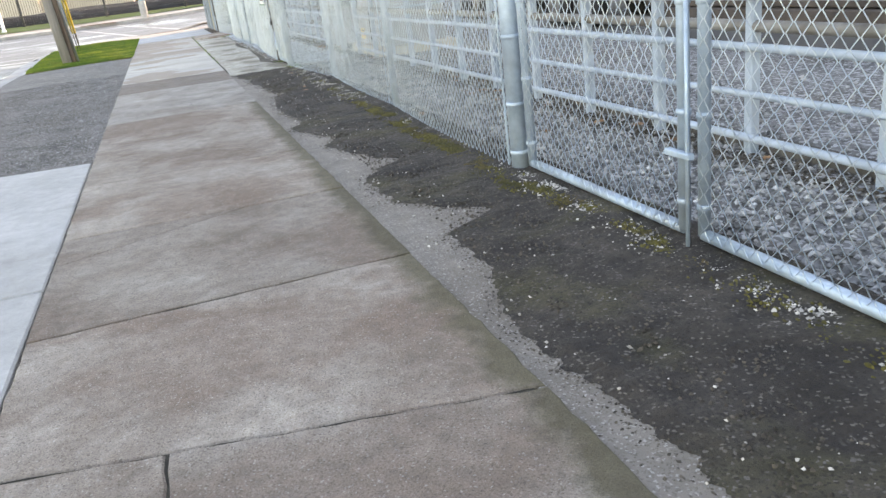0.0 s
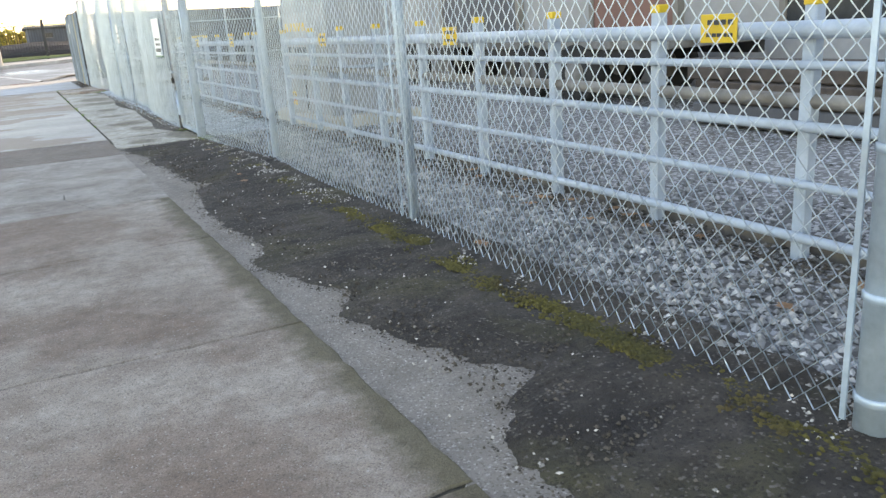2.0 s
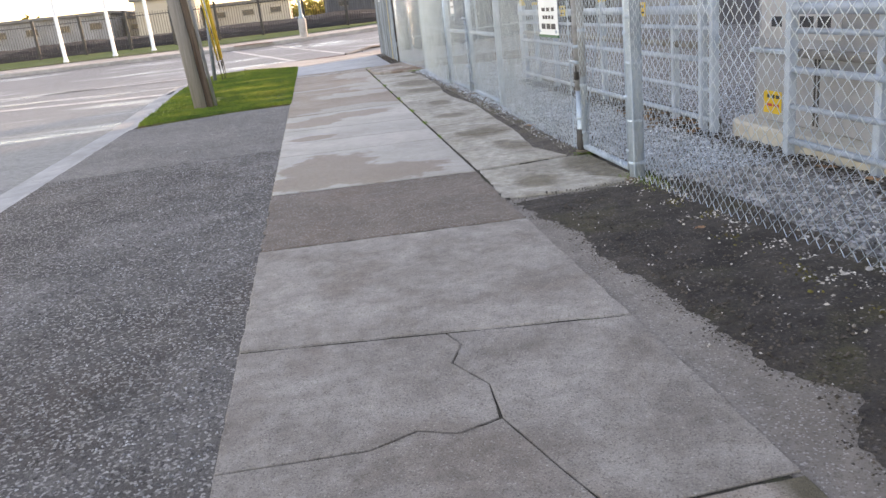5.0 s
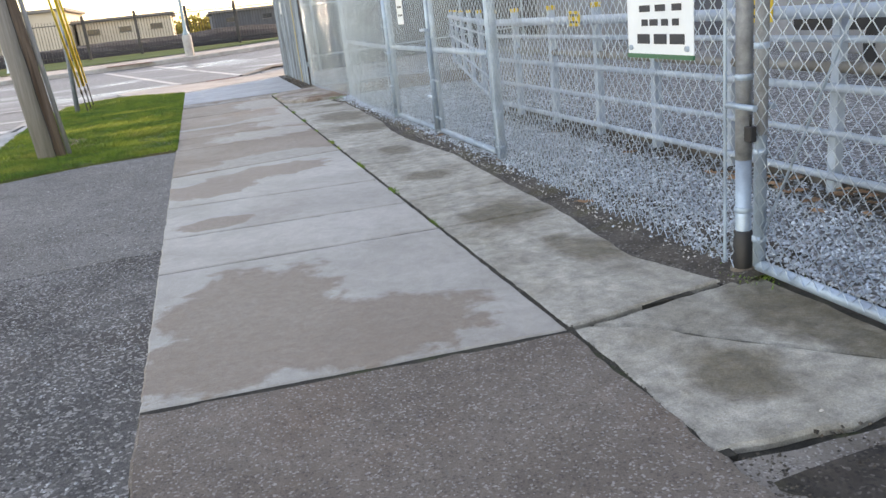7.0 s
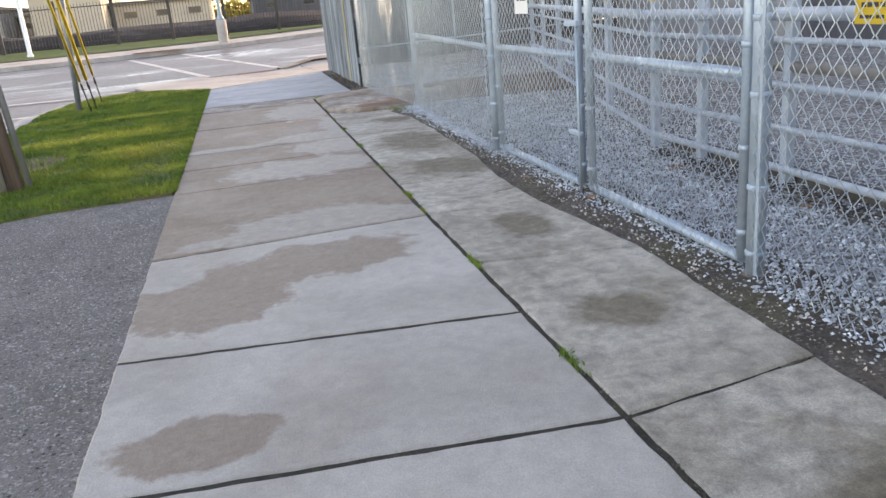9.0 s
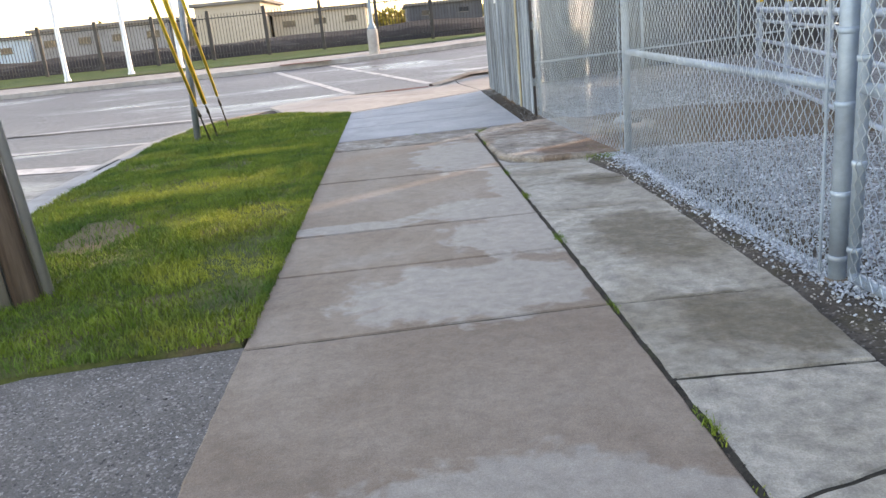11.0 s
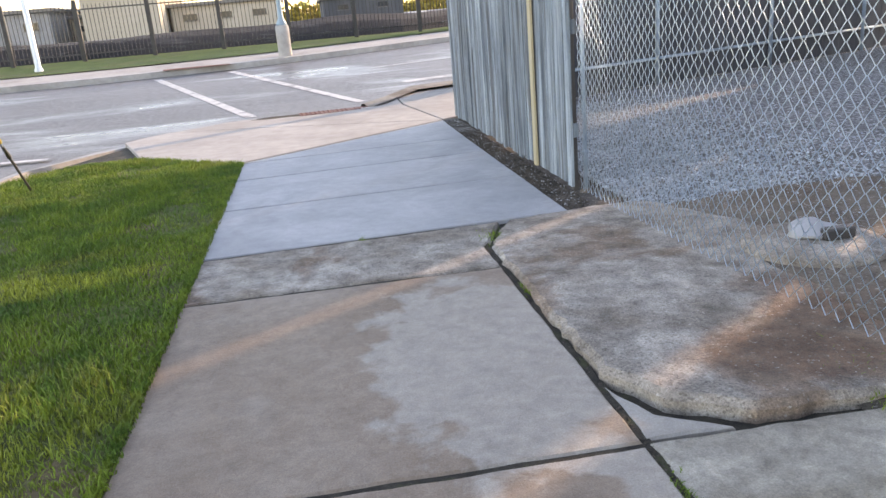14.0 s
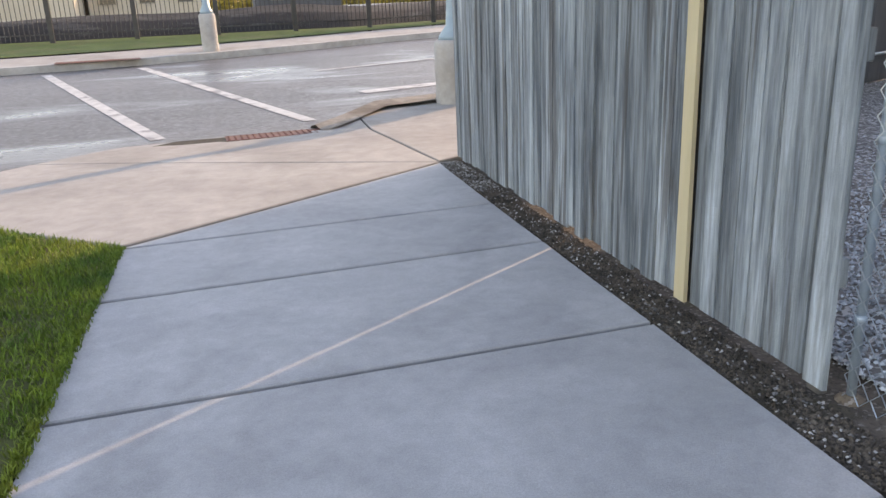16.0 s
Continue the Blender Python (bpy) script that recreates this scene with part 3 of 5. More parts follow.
# ---------- pavement slabs ----------
walkway = empty("pavement", (0.76, 12, 0), "old cracked concrete pavement of square slabs", "pavement", kind="structure")
JL = [-3.0, -1.5, 0.5, 2.06, 3.01, 4.36, 5.69, 7.23, 8.56, 9.95, 11.33, 12.77, 14.38, 15.13, 16.05, 17.35, 18.99, 19.91, 20.70, 22.40, 24.08, 24.80]
JR = [-3.0, -1.5, 0.6, 1.75, 3.03, 4.33, 5.63, 7.23, 8.60, 9.70, 11.22, 12.64, 14.28, 15.00, 15.86, 17.46, 19.05, 19.92, 20.71, 22.37, 24.05, 24.88]
KIND = ["old"] * 8 + ["grey"] * 2 + ["aggregate"] + ["pale"] * 4 + ["tan"] * 5 + ["rough"]
GAP = [0.006] * 3 + [0.005, 0.007, 0.006, 0.004, 0.008, 0.008, 0.010, 0.007, 0.012, 0.012, 0.011, 0.013, 0.011, 0.008, 0.006, 0.011, 0.011, 0.010, 0.005]     # half widths
for k, kind in enumerate(KIND):
    a0, a1, b0, b1 = JL[k] + GAP[k], JL[k + 1] - GAP[k + 1], JR[k] + GAP[k], JR[k + 1] - GAP[k + 1]
    far = lambda x: a1 + (b1 - a1) * x / 1.515
    near = lambda x: a0 + (b0 - a0) * x / 1.515
    rnd = random.Random(k)
    dz = rnd.uniform(-0.001, 0.001)
    polys = [[(0.0, a0), (1.515, b0), (1.515, b1), (0.0, a1)]]
    if k == 20:     # worn end slab reaching past the long joint
        polys = [[(0.0, a0), (1.515, b0), (1.515, 24.42), (1.60, 24.60), (1.70, b1 - 0.02), (0.0, a1)]]
    if k == 2:
        polys = [[(0.0, a0), (0.48, near(0.48)), (0.485, far(0.485)), (0.0, a1)], [(0.495, near(0.495)), (1.515, b0), (1.515, b1), (0.497, far(0.497))]]
    if k == 4:      # corner cut by a slanting crack
        polys = [[(0.0, a0), (1.515, b0), (1.515, b1), (0.95, a1 - 0.03), (0.55, a0 + 1.14), (0.0, a0 + 0.90)],
                 [(0.0, a0 + 0.908), (0.55, a0 + 1.148), (0.93, a1 - 0.022), (0.5, a1), (0.0, a1)]]
    if k == 8:      # slab broken by a branching crack
        A = [(0.80, far(0.80)), (0.84, a0 + 1.12), (0.78, a0 + 0.98), (0.87, a0 + 0.78), (0.86, a0 + 0.55), (0.93, a0 + 0.3), (1.02, a0 + 0.02)]
        Bc = [(0.86, a0 + 0.55), (0.72, a0 + 0.50), (0.60, a0 + 0.56), (0.45, a0 + 0.5), (0.0, a0 + 0.52)]
        right = [(0.804, far(0.804))] + [(x + 0.004, y) for x, y in A[1:]]
        polys = [right + [(1.515, b0), (1.515, b1)],
                 [(0.0, a0), (1.018, a0)] + A[:3:-1][1:] + Bc[1:],
                 [(0.0, a0 + 0.527)] + [(x, y + 0.007) for x, y in Bc[3:0:-1]] + [(0.852, a0 + 0.56)] + A[3::-1] + [(0.0, a1)]]
    for j, poly in enumerate(polys):
        bm = bmesh.new()
        sl = (rnd.uniform(-1, 1) * 0.0005, rnd.uniform(-1, 1) * 0.0005)
        plate(bm, ragged(poly, 0.07, (0.002 if k in (4, 8) else 0.006 if k < 10 else 0.009) if kind in ("old", "grey", "aggregate", "rough") else 0.0035, k * 7 + j), -0.12, dz, (0.003 if k in (4, 8) else 0.006 if k < 10 else 0.013) if kind in ("old", "grey", "aggregate", "rough") else 0.009, lambda x, y: sl[0] * x + sl[1] * (y - a0))
        part("slab", bm, M["concrete_" + kind], walkway)

for x0, x1, y0, y1, z in ((0.004, 1.482, -3.0, 11.72, -0.007), (0.004, 1.545, 11.72, 24.87, -0.007), (1.545, 2.1, 12.72, 22.36, -0.009)):
    bm = bmesh.new()
    box(bm, x0, y0, -0.1, x1, y1, z)
    tagged(part("joint_fill", bm, M["joint"], kind="structure"), "dark earth packed into the pavement joints", "soil", kind="structure")

# apron slabs between pavement and fence
side_walk = empty("side_pavement", (1.9, 17, 0), "damp mossy concrete slabs between pavement and fence", "pavement", kind="structure")
EDGE = [(12.74, 2.27), (13.25, 2.13), (14.26, 2.22), (15.1, 2.235), (16.4, 2.29), (17.44, 2.19), (17.8, 2.19), (18.3, 2.2), (19.05, 2.28), (20.7, 2.31), (21.52, 2.3), (22.2, 2.2), (22.36, 2.3)]
JS = [(12.668, 12.768), (14.27, 14.25), (15.0, 15.11), (16.5, 16.36), (17.46, 17.43), (17.62, 17.8), (18.33, 18.3), (19.05, 19.03), (20.72, 20.69), (21.53, 21.5), (22.385, 22.37)]


def edge_x(y):
    for (y0, x0), (y1, x1) in zip(EDGE, EDGE[1:]):
        if y <= y1:
            return x0 + (x1 - x0) * (y - y0) / (y1 - y0)
    return EDGE[-1][1]


for k in range(len(JS) - 1):
    (l0, r0), (l1, r1) = JS[k], JS[k + 1]
    g = 0.008
    outer = [(edge_x(r0 + g), r0 + g)] + [(x, y) for y, x in EDGE if r0 + 0.15 < y < r1 - 0.15] + [(edge_x(r1 - g), r1 - g)]
    bm = bmesh.new()
    plate(bm, ragged([(1.533, l0 + g)] + outer + [(1.533, l1 - g)], 0.07, 0.005, 300 + k), -0.12, random.Random(k + 50).uniform(-0.003, 0.0), 0.008)
    part("slab", bm, M["concrete_damp"], side_walk)

# cracked pads at the walk gate and at the board fence
pad = empty("gate_pad", (1.9, 12.2, 0), "cracked mossy concrete pad before the walk gate", "pavement", kind="structure")
for j, poly in enumerate(([(1.50, 11.75), (1.9, 11.70), (2.41, 11.78), (2.3, 11.9), (2.1, 12.12), (1.74, 12.55), (1.60, 12.64), (1.535, 12.64)],
                          [(2.43, 11.80), (2.42, 12.74), (2.27, 12.75), (1.62, 12.66), (1.76, 12.57), (2.12, 12.14), (2.315, 11.92)])):
    bm = bmesh.new()
    plate(bm, ragged(poly, 0.06, 0.007, 80 + j), -0.12, -0.002 - 0.006 * j, 0.01)
    part("slab", bm, M["concrete_damp"], pad)
pad = empty("broken_pad", (2.0, 23.6, 0), "heaved rough concrete pad broken at its edges", "pavement", kind="structure")
bm = bmesh.new()
plate(bm, ragged([(1.545, 22.80), (1.66, 22.56), (1.88, 22.42), (2.2, 22.40), (2.55, 22.42), (2.9, 22.5), (3.0, 23.2), (2.9, 24.2), (2.6, 24.85), (2.36, 24.90), (2.12, 24.90), (1.755, 24.875), (1.692, 24.76), (1.622, 24.58), (1.545, 24.40), (1.535, 24.28)], 0.06, 0.014, 91),
      -0.12, 0.022, 0.022, lambda x, y: 0.018 * math.sin(2.2 * x + 1.3 * y))
part("slab", bm, M["concrete_rough"], pad)
bm = bmesh.new()
plate(bm, ragged([(1.533, 22.40), (1.80, 22.385), (1.62, 22.52), (1.535, 22.74)], 0.06, 0.006, 92), -0.12, -0.004, 0.008)
part("slab", bm, M["concrete_pale"], pad)

# new slabs up to the corner
new_walk = empty("new_pavement", (1, 27, 0), "smooth new bluish grey concrete pavement slabs", "pavement", kind="structure")
NL, NR = [24.82, 25.97, 27.06, 27.90], [24.91, 26.06, 27.20, 28.05]
for k in range(3):
    bm = bmesh.new()
    g = 0.002 if k == 0 else 0.014
    poly = [(-0.01, NL[k] + g), (2.14, NR[k] + g), (2.14, NR[k + 1] - 0.013), (-0.0, NL[k + 1] - 0.013)]
    plate(bm, ragged(poly, 0.25, 0.001, 120 + k), -0.12, 0.001, 0.006)
    part("slab", bm, M["concrete_new"], new_walk)
bm = bmesh.new()
plate(bm, ragged([(0.0, 27.912), (2.14, 28.062), (2.15, 29.42)], 0.25, 0.001, 125), -0.12, 0.001, 0.006)
part("slab", bm, M["concrete_new"], new_walk)

corner = empty("corner_pavement", (1, 30.4, 0), "smooth pale concrete corner pavement with a kerb ramp", "pavement", kind="structure")


def corner_z(x, y):
    ramp = max(0.0, min(1.0, (y - 30.6) / 1.3))
    return 0.002 - ramp * (0.045 if x < 1.7 else 0.0) + max(0.0, 0.04 * (y - 31.8) if x > 1.9 else 0.0)


for j, poly in enumerate(([(-0.01, 27.96), (1.06, 28.70), (2.14, 29.44), (-1.13, 30.95), (-1.55, 30.3), (-1.2, 29.2), (-1.09, 28.86), (-0.17, 28.08)],
                          [(2.15, 29.45), (1.92, 31.38), (1.93, 32.4), (1.5, 32.06), (0.5, 31.95), (-0.5, 31.7), (-1.12, 30.965)],
                          [(2.165, 29.5), (2.35, 29.62), (14, 34.55), (14, 36.4), (3.2, 33.14), (2.25, 32.86), (1.945, 32.42), (1.94, 31.4)])):
    bm = bmesh.new()
    out = ragged(poly, 0.35, 0.001, 130 + j)
    plate(bm, out, -0.2, 0.004, 0.008, corner_z)
    part("slab", bm, M["concrete_corner"], corner)
# broad flared kerb at the right of the ramp
bm = bmesh.new()
rows = []
for x, y in ((1.42, 31.98), (1.8, 32.35), (2.25, 32.92), (3.2, 33.2), (6, 34.1), (14, 36.6)):
    top = 0.01 if x < 1.6 else 0.055 if x < 2 else 0.11 + 0.04 * max(0, y - 33)
    base = road_z(y) - 0.05
    rows.append([bm.verts.new(q) for q in ((x + 0.06, y - 0.35, top - 0.03), (x, y - 0.02, top), (x - 0.03, y + 0.07, top - 0.02), (x - 0.05, y + 0.12, base))])
for p, q in zip(rows, rows[1:]):
    for k in range(3):
        bm.faces.new((p[k], q[k], q[k + 1], p[k + 1]))
tagged(part("curb_right", bm, M["kerb_dirty"], kind="structure"), "dirty concrete kerb flaring up beside the ramp", "kerb", kind="structure")


def warning_plate(c, ang, w, d, z):
    th = empty("tactile_plate", (c[0], c[1], z), "brick-red tactile warning plate with small domes", "tactile plate", "tactile plates")
    bm = bmesh.new()
    box(bm, -w / 2, -d / 2, 0, w / 2, d / 2, 0.008)
    n, m = int(w / 0.06), int(d / 0.06)
    for i in range(n):
        for j in range(m):
            x, y = -w / 2 + (i + 0.5) * w / n, -d / 2 + (j + 0.5) * d / m
            vs = [bm.verts.new((x + math.cos(q) * r, y + math.sin(q) * r, z2)) for r, z2 in ((0.016, 0.008), (0.010, 0.014)) for q in (0.4, 1.65, 2.9, 4.2, 5.4)]
            for k in range(5):
                bm.faces.new((vs[k], vs[(k + 1) % 5], vs[5 + (k + 1) % 5], vs[5 + k]))
            bm.faces.new(vs[5:])
    me = bpy.data.meshes.new("plate")
    bm.to_mesh(me)
    bm.free()
    me.materials.append(M["plate_red"])
    ob = new("plate", me)
    ob.parent = th
    th.rotation_euler = (0, 0, ang)
    return th


warning_plate((1.0, 31.72), radians(4), 1.0, 0.32, -0.030)
warning_plate((-1.85, 39.78), radians(8), 1.5, 0.5, road_z(39.8) + 0.126)

# storm drain in the gutter
drain = empty("storm_drain", (-2.68, 25.6, -0.1), "black iron storm drain grate in the gutter", "drain")
bm = bmesh.new()
box(bm, -2.86, 25.2, -0.11, -2.50, 26.0, -0.088)
part("frame", bm, M["iron"], drain)
for k in range(9):
    bm = bmesh.new()
    box(bm, -2.84, 25.24 + k * 0.085, -0.088, -2.52, 25.285 + k * 0.085, -0.078, 0.004)
    part("bar", bm, M["black"], drain)

# ---------- strip along the fence ----------
bm = bmesh.new()
plate(bm, ragged([(1.49, -6), (2.75, -6), (2.75, 11.7), (1.9, 11.66), (1.485, 11.7), (1.487, 6)], 0.1, 0.006, 140), -0.2, -0.006, 0.005)
tagged(part("asphalt_strip", bm, M["asphalt_strip"], kind="structure"), "worn grey asphalt strip beside the slabs", "asphalt", kind="structure")


LOBES = [(-3, 1.62), (1.2, 1.66), (2.15, 1.60), (2.77, 1.74), (3.14, 1.73), (3.4, 2.04), (3.62, 1.82), (3.85, 1.68), (4.4, 1.66), (4.62, 1.80), (4.76, 1.99), (4.95, 1.86), (5.3, 1.74), (5.6, 1.66), (5.85, 1.80),
         (6.1, 1.68), (6.5, 1.57), (6.85, 1.70), (7.5, 1.64), (7.9, 1.63), (8.3, 1.68), (8.65, 1.72), (8.9, 1.88), (9.1, 1.76), (9.8, 1.73), (10.4, 1.66), (10.8, 1.69), (11.3, 1.58), (11.75, 1.52)]


def lobed(y):
    """Left border of the dark ground: lobes creeping onto the asphalt."""
    for (y0, x0), (y1, x1) in zip(LOBES, LOBES[1:]):
        if y <= y1:
            u = (y - y0) / (y1 - y0)
            u = u * u * (3 - 2 * u)
            return x0 + (x1 - x0) * u + 0.03 * noise.noise((0, y * 8, 1)) + 0.024 * noise.noise((3, y * 19, 1)) + 0.02 * noise.noise((5, y * 43, 1))
    return LOBES[-1][1]


ys = [-3 + 0.015 * k for k in range(int(14.6 / 0.015))]
rnd = random.Random(5)
verts, faces = [], []
for y in ys:
    x0 = lobed(y)
    for i in range(13):
        u = i / 12
        x = x0 + (2.62 - x0) * u
        h = 0.0 if i == 0 else (0.006 + 0.014 * noise.noise((x * 5, y * 5, 0)) + 0.02 * u + 0.008 * noise.noise((x * 19, y * 19, 3)))
        verts.append((x, y, -0.005 + max(0.0005, h)))
faces = [(j * 13 + i, j * 13 + i + 1, (j + 1) * 13 + i + 1, (j + 1) * 13 + i) for j in range(len(ys) - 1) for i in range(12)]
ob = soup("dark_soil", verts, faces, M["soil"], kind="structure")
tagged(ob, "dark damp soil spread along the fence over asphalt", "soil", kind="structure")
verts = []
ys = [12.7 + 0.08 * k for k in range(int(12.4 / 0.08))]
for y in ys:
    x0 = edge_x(y) - 0.02 if y < 22.27 else 2.2
    for i in range(8):
        u = i / 7
        x = x0 + (2.72 - x0) * u
        verts.append((x, y, -0.014 + (0.02 + 0.012 * noise.noise((x * 6, y * 6, 0)) + 0.006 * noise.noise((x * 21, y * 21, 3))) * min(1, u * 4)))
faces = [(j * 8 + i, j * 8 + i + 1, (j + 1) * 8 + i + 1, (j + 1) * 8 + i) for j in range(len(ys) - 1) for i in range(7)]
tagged(soup("soil_border", verts, faces, M["border_dirt"], kind="structure"), "dark soil border under the chain-link fence", "soil", kind="structure")
bm = bmesh.new()
plate(bm, ragged([(2.148, 24.95), (2.62, 24.9), (2.62, 29.5), (2.165, 29.44)], 0.15, 0.004, 150), -0.2, -0.006, 0.005)
tagged(part("mulch_strip", bm, M["border_dirt"], kind="structure"), "dark soil strip at the foot of the board fence", "soil", kind="structure")


def stones(name, n, place, size, mat, label, category, seed, flat=0.7):
    rng = np.random.default_rng(seed)
    base = np.array([(1, 0, 0), (0, 1, 0), (-1, 0, 0), (0, -1, 0), (0, 0, 1), (0, 0, -1)], float)
    tri = np.array([(0, 1, 4), (1, 2, 4), (2, 3, 4), (3, 0, 4), (1, 0, 5), (2, 1, 5), (3, 2, 5), (0, 3, 5)])
    c = np.array([place(rng) for _ in range(n)])
    s = rng.uniform(size[0], size[1], n)[:, None, None]
    v = base[None] * (1 + rng.uniform(-0.35, 0.35, (n, 6, 1))) * s * np.array([1, 0.8, flat])
    a = rng.uniform(0, 6.28, n)
    ca, sa = np.cos(a), np.sin(a)
    x = v[:, :, 0] * ca[:, None] - v[:, :, 1] * sa[:, None]
    y = v[:, :, 0] * sa[:, None] + v[:, :, 1] * ca[:, None]
    tilt = rng.uniform(-0.5, 0.5, n)[:, None]
    z = v[:, :, 2] + tilt * x
    v = np.stack([x, y, z], 2) + c[:, None, :]
    f = (tri[None] + 6 * np.arange(n)[:, None, None]).reshape(-1, 3)
    ob = soup(name, v.reshape(-1, 3).tolist(), f.tolist(), mat)
    return tagged(ob, label, category, kind="stuff")


stones("soil_crumbs", 9000, lambda r: (lambda yy: (lobed(yy) + r.normal(0.03, 0.05), yy, -0.006))(r.uniform(0.3, 11.7)), (0.002, 0.0075), M["crumb"], "dark crumbs of soil spilled onto the asphalt", "soil", 17)
stones("soil_crumbs", 9000, lambda r: (r.uniform(1.75, 2.4), r.uniform(0.3, 11.7), 0.006), (0.002, 0.010), M["crumb"], "loose clods lying on the damp soil", "soil", 18)
stones("pebbles", 600, lambda r: (r.uniform(1.6, 2.4), r.uniform(-0.5, 11.8), 0.007), (0.003, 0.009), M["pebble"], "pale pebbles scattered on the dark soil", "pebbles", 11)
stones("pebbles", 3200, lambda r: (2.45 - abs(r.normal(0, 0.07)), r.choice([r.uniform(0.2, 11.8), r.uniform(0.6, 4.0)]), 0.012), (0.003, 0.011), M["pebble"], "pale pebbles along the foot of the fence", "pebbles", 12)
stones("pebbles", 1000, lambda r: (2.46 - abs(r.normal(0, 0.11)), r.uniform(7.4, 11.7), 0.013), (0.004, 0.012), M["pebble"], "pale gravel scattered along the fence near the gate", "pebbles", 20)
stones("pebbles", 1500, lambda r: (2.28 + abs(r.normal(0, 0.13)), r.uniform(12.9, 22.6), 0.006), (0.002, 0.009), M["pebble"], "pale pebbles spilled from under the fence", "pebbles", 13)
stones("pebbles", 1300, lambda r: (r.uniform(2.15, 2.325), r.choice([r.uniform(24.95, 29.45), r.uniform(28.4, 29.45)]), -0.002), (0.003, 0.011), M["stone"], "grey gravel at the foot of the board fence", "gravel", 14)
stones("pebbles", 11000, lambda r: (-abs(r.normal(0, 0.8)) - 0.02, r.uniform(6.7, 18.9), -0.011), (0.002, 0.0075), M["stone"], "loose grit lying on the asphalt verge", "grit", 15)
stones("gravel", 7000, lambda r: (2.52 - abs(r.normal(0, 0.07)), r.choice([r.uniform(18.8, 22.6), r.uniform(12.9, 18.8), r.uniform(18.8, 22.6)]), 0.008), (0.004, 0.012), M["stone_pale"], "pale crushed gravel spilled under the fence", "gravel", 33)
stones("gravel", 16000, lambda r: (r.uniform(-2.1, -0.02) * r.uniform(0.4, 1), r.uniform(6.8, 18.7), -0.011), (0.004, 0.012), M["verge_stone"], "coarse stone chips bedded in the asphalt verge", "gravel", 34, 0.4)
stones("soil_crumbs", 6000, lambda r: (r.uniform(2.15, 2.325), r.uniform(24.95, 29.4), -0.003), (0.003, 0.012), M["crumb"], "brown crumbs of soil along the boards", "soil", 19)
stones("pebbles", 1500, lambda r: (r.normal(1.524, 0.009), r.uniform(11.8, 24.5), -0.006), (0.002, 0.007), M["crumb"], "grit caught in the long joint", "grit", 16)

# moss cushions along the fence
rnd = random.Random(9)
verts, faces = [], []
for k in range(14000):
    y = rnd.choice([rnd.uniform(2.9, 11.5), rnd.uniform(3.0, 7.5), rnd.gauss(4.6, 0.45), rnd.gauss(6.3, 0.5), rnd.uniform(0.6, 3.7)])
    x = (2.32 if y > 3.5 else 2.36) + 0.02 * math.sin(y * 3) + rnd.gauss(0, 0.04)
    if noise.noise((x * 8, y * 5, 6)) < rnd.uniform(-0.25, 0.25):
        continue
    r, h = rnd.choice((rnd.uniform(0.002, 0.006), rnd.uniform(0.003, 0.010))), rnd.uniform(0.002, 0.010)
    b = len(verts)
    for ring, (rr, zz) in enumerate(((1.0, 0.0), (0.75, 0.7), (0.35, 1.0))):
        for q in range(7):
            w = rr * r * rnd.uniform(0.8, 1.2)
            verts.append((x + math.cos(q * 0.9) * w, y + math.sin(q * 0.9) * w * 1.5, 0.012 + zz * h))
    for ring in range(2):
        for q in range(7):
            faces.append((b + ring * 7 + q, b + ring * 7 + (q + 1) % 7, b + ring * 7 + 7 + (q + 1) % 7, b + ring * 7 + 7 + q))
    faces.append(tuple(b + 14 + q for q in range(7)))
tagged(soup("moss", verts, faces, M["moss"]), "yellow-green moss along the foot of the fence", "moss", kind="stuff")

# ---------- grass corner ----------
GRASS = [(-0.006, 19.06), (-0.006, 27.93), (-0.2, 28.06), (-1.08, 28.84), (-1.6, 28.9), (-2.2, 28.2), (-2.46, 27.2), (-2.42, 24.5), (-2.16, 19.2), (-2.1, 18.5), (-1.4, 18.75), (-0.8, 19.0)]


def inside(poly, x, y):
    c = False
    for (x0, y0), (x1, y1) in zip(poly, poly[1:] + poly[:1]):
        if (y0 > y) != (y1 > y) and x < (x1 - x0) * (y - y0) / (y1 - y0) + x0:
            c = not c
    return c


bm = bmesh.new()
plate(bm, ragged(GRASS, 0.12, 0.02, 160), -0.2, 0.006, 0.02)
tagged(part("lawn_soil", bm, M["turf"], kind="structure"), "green turf under the grass at the corner", "grass", kind="structure")


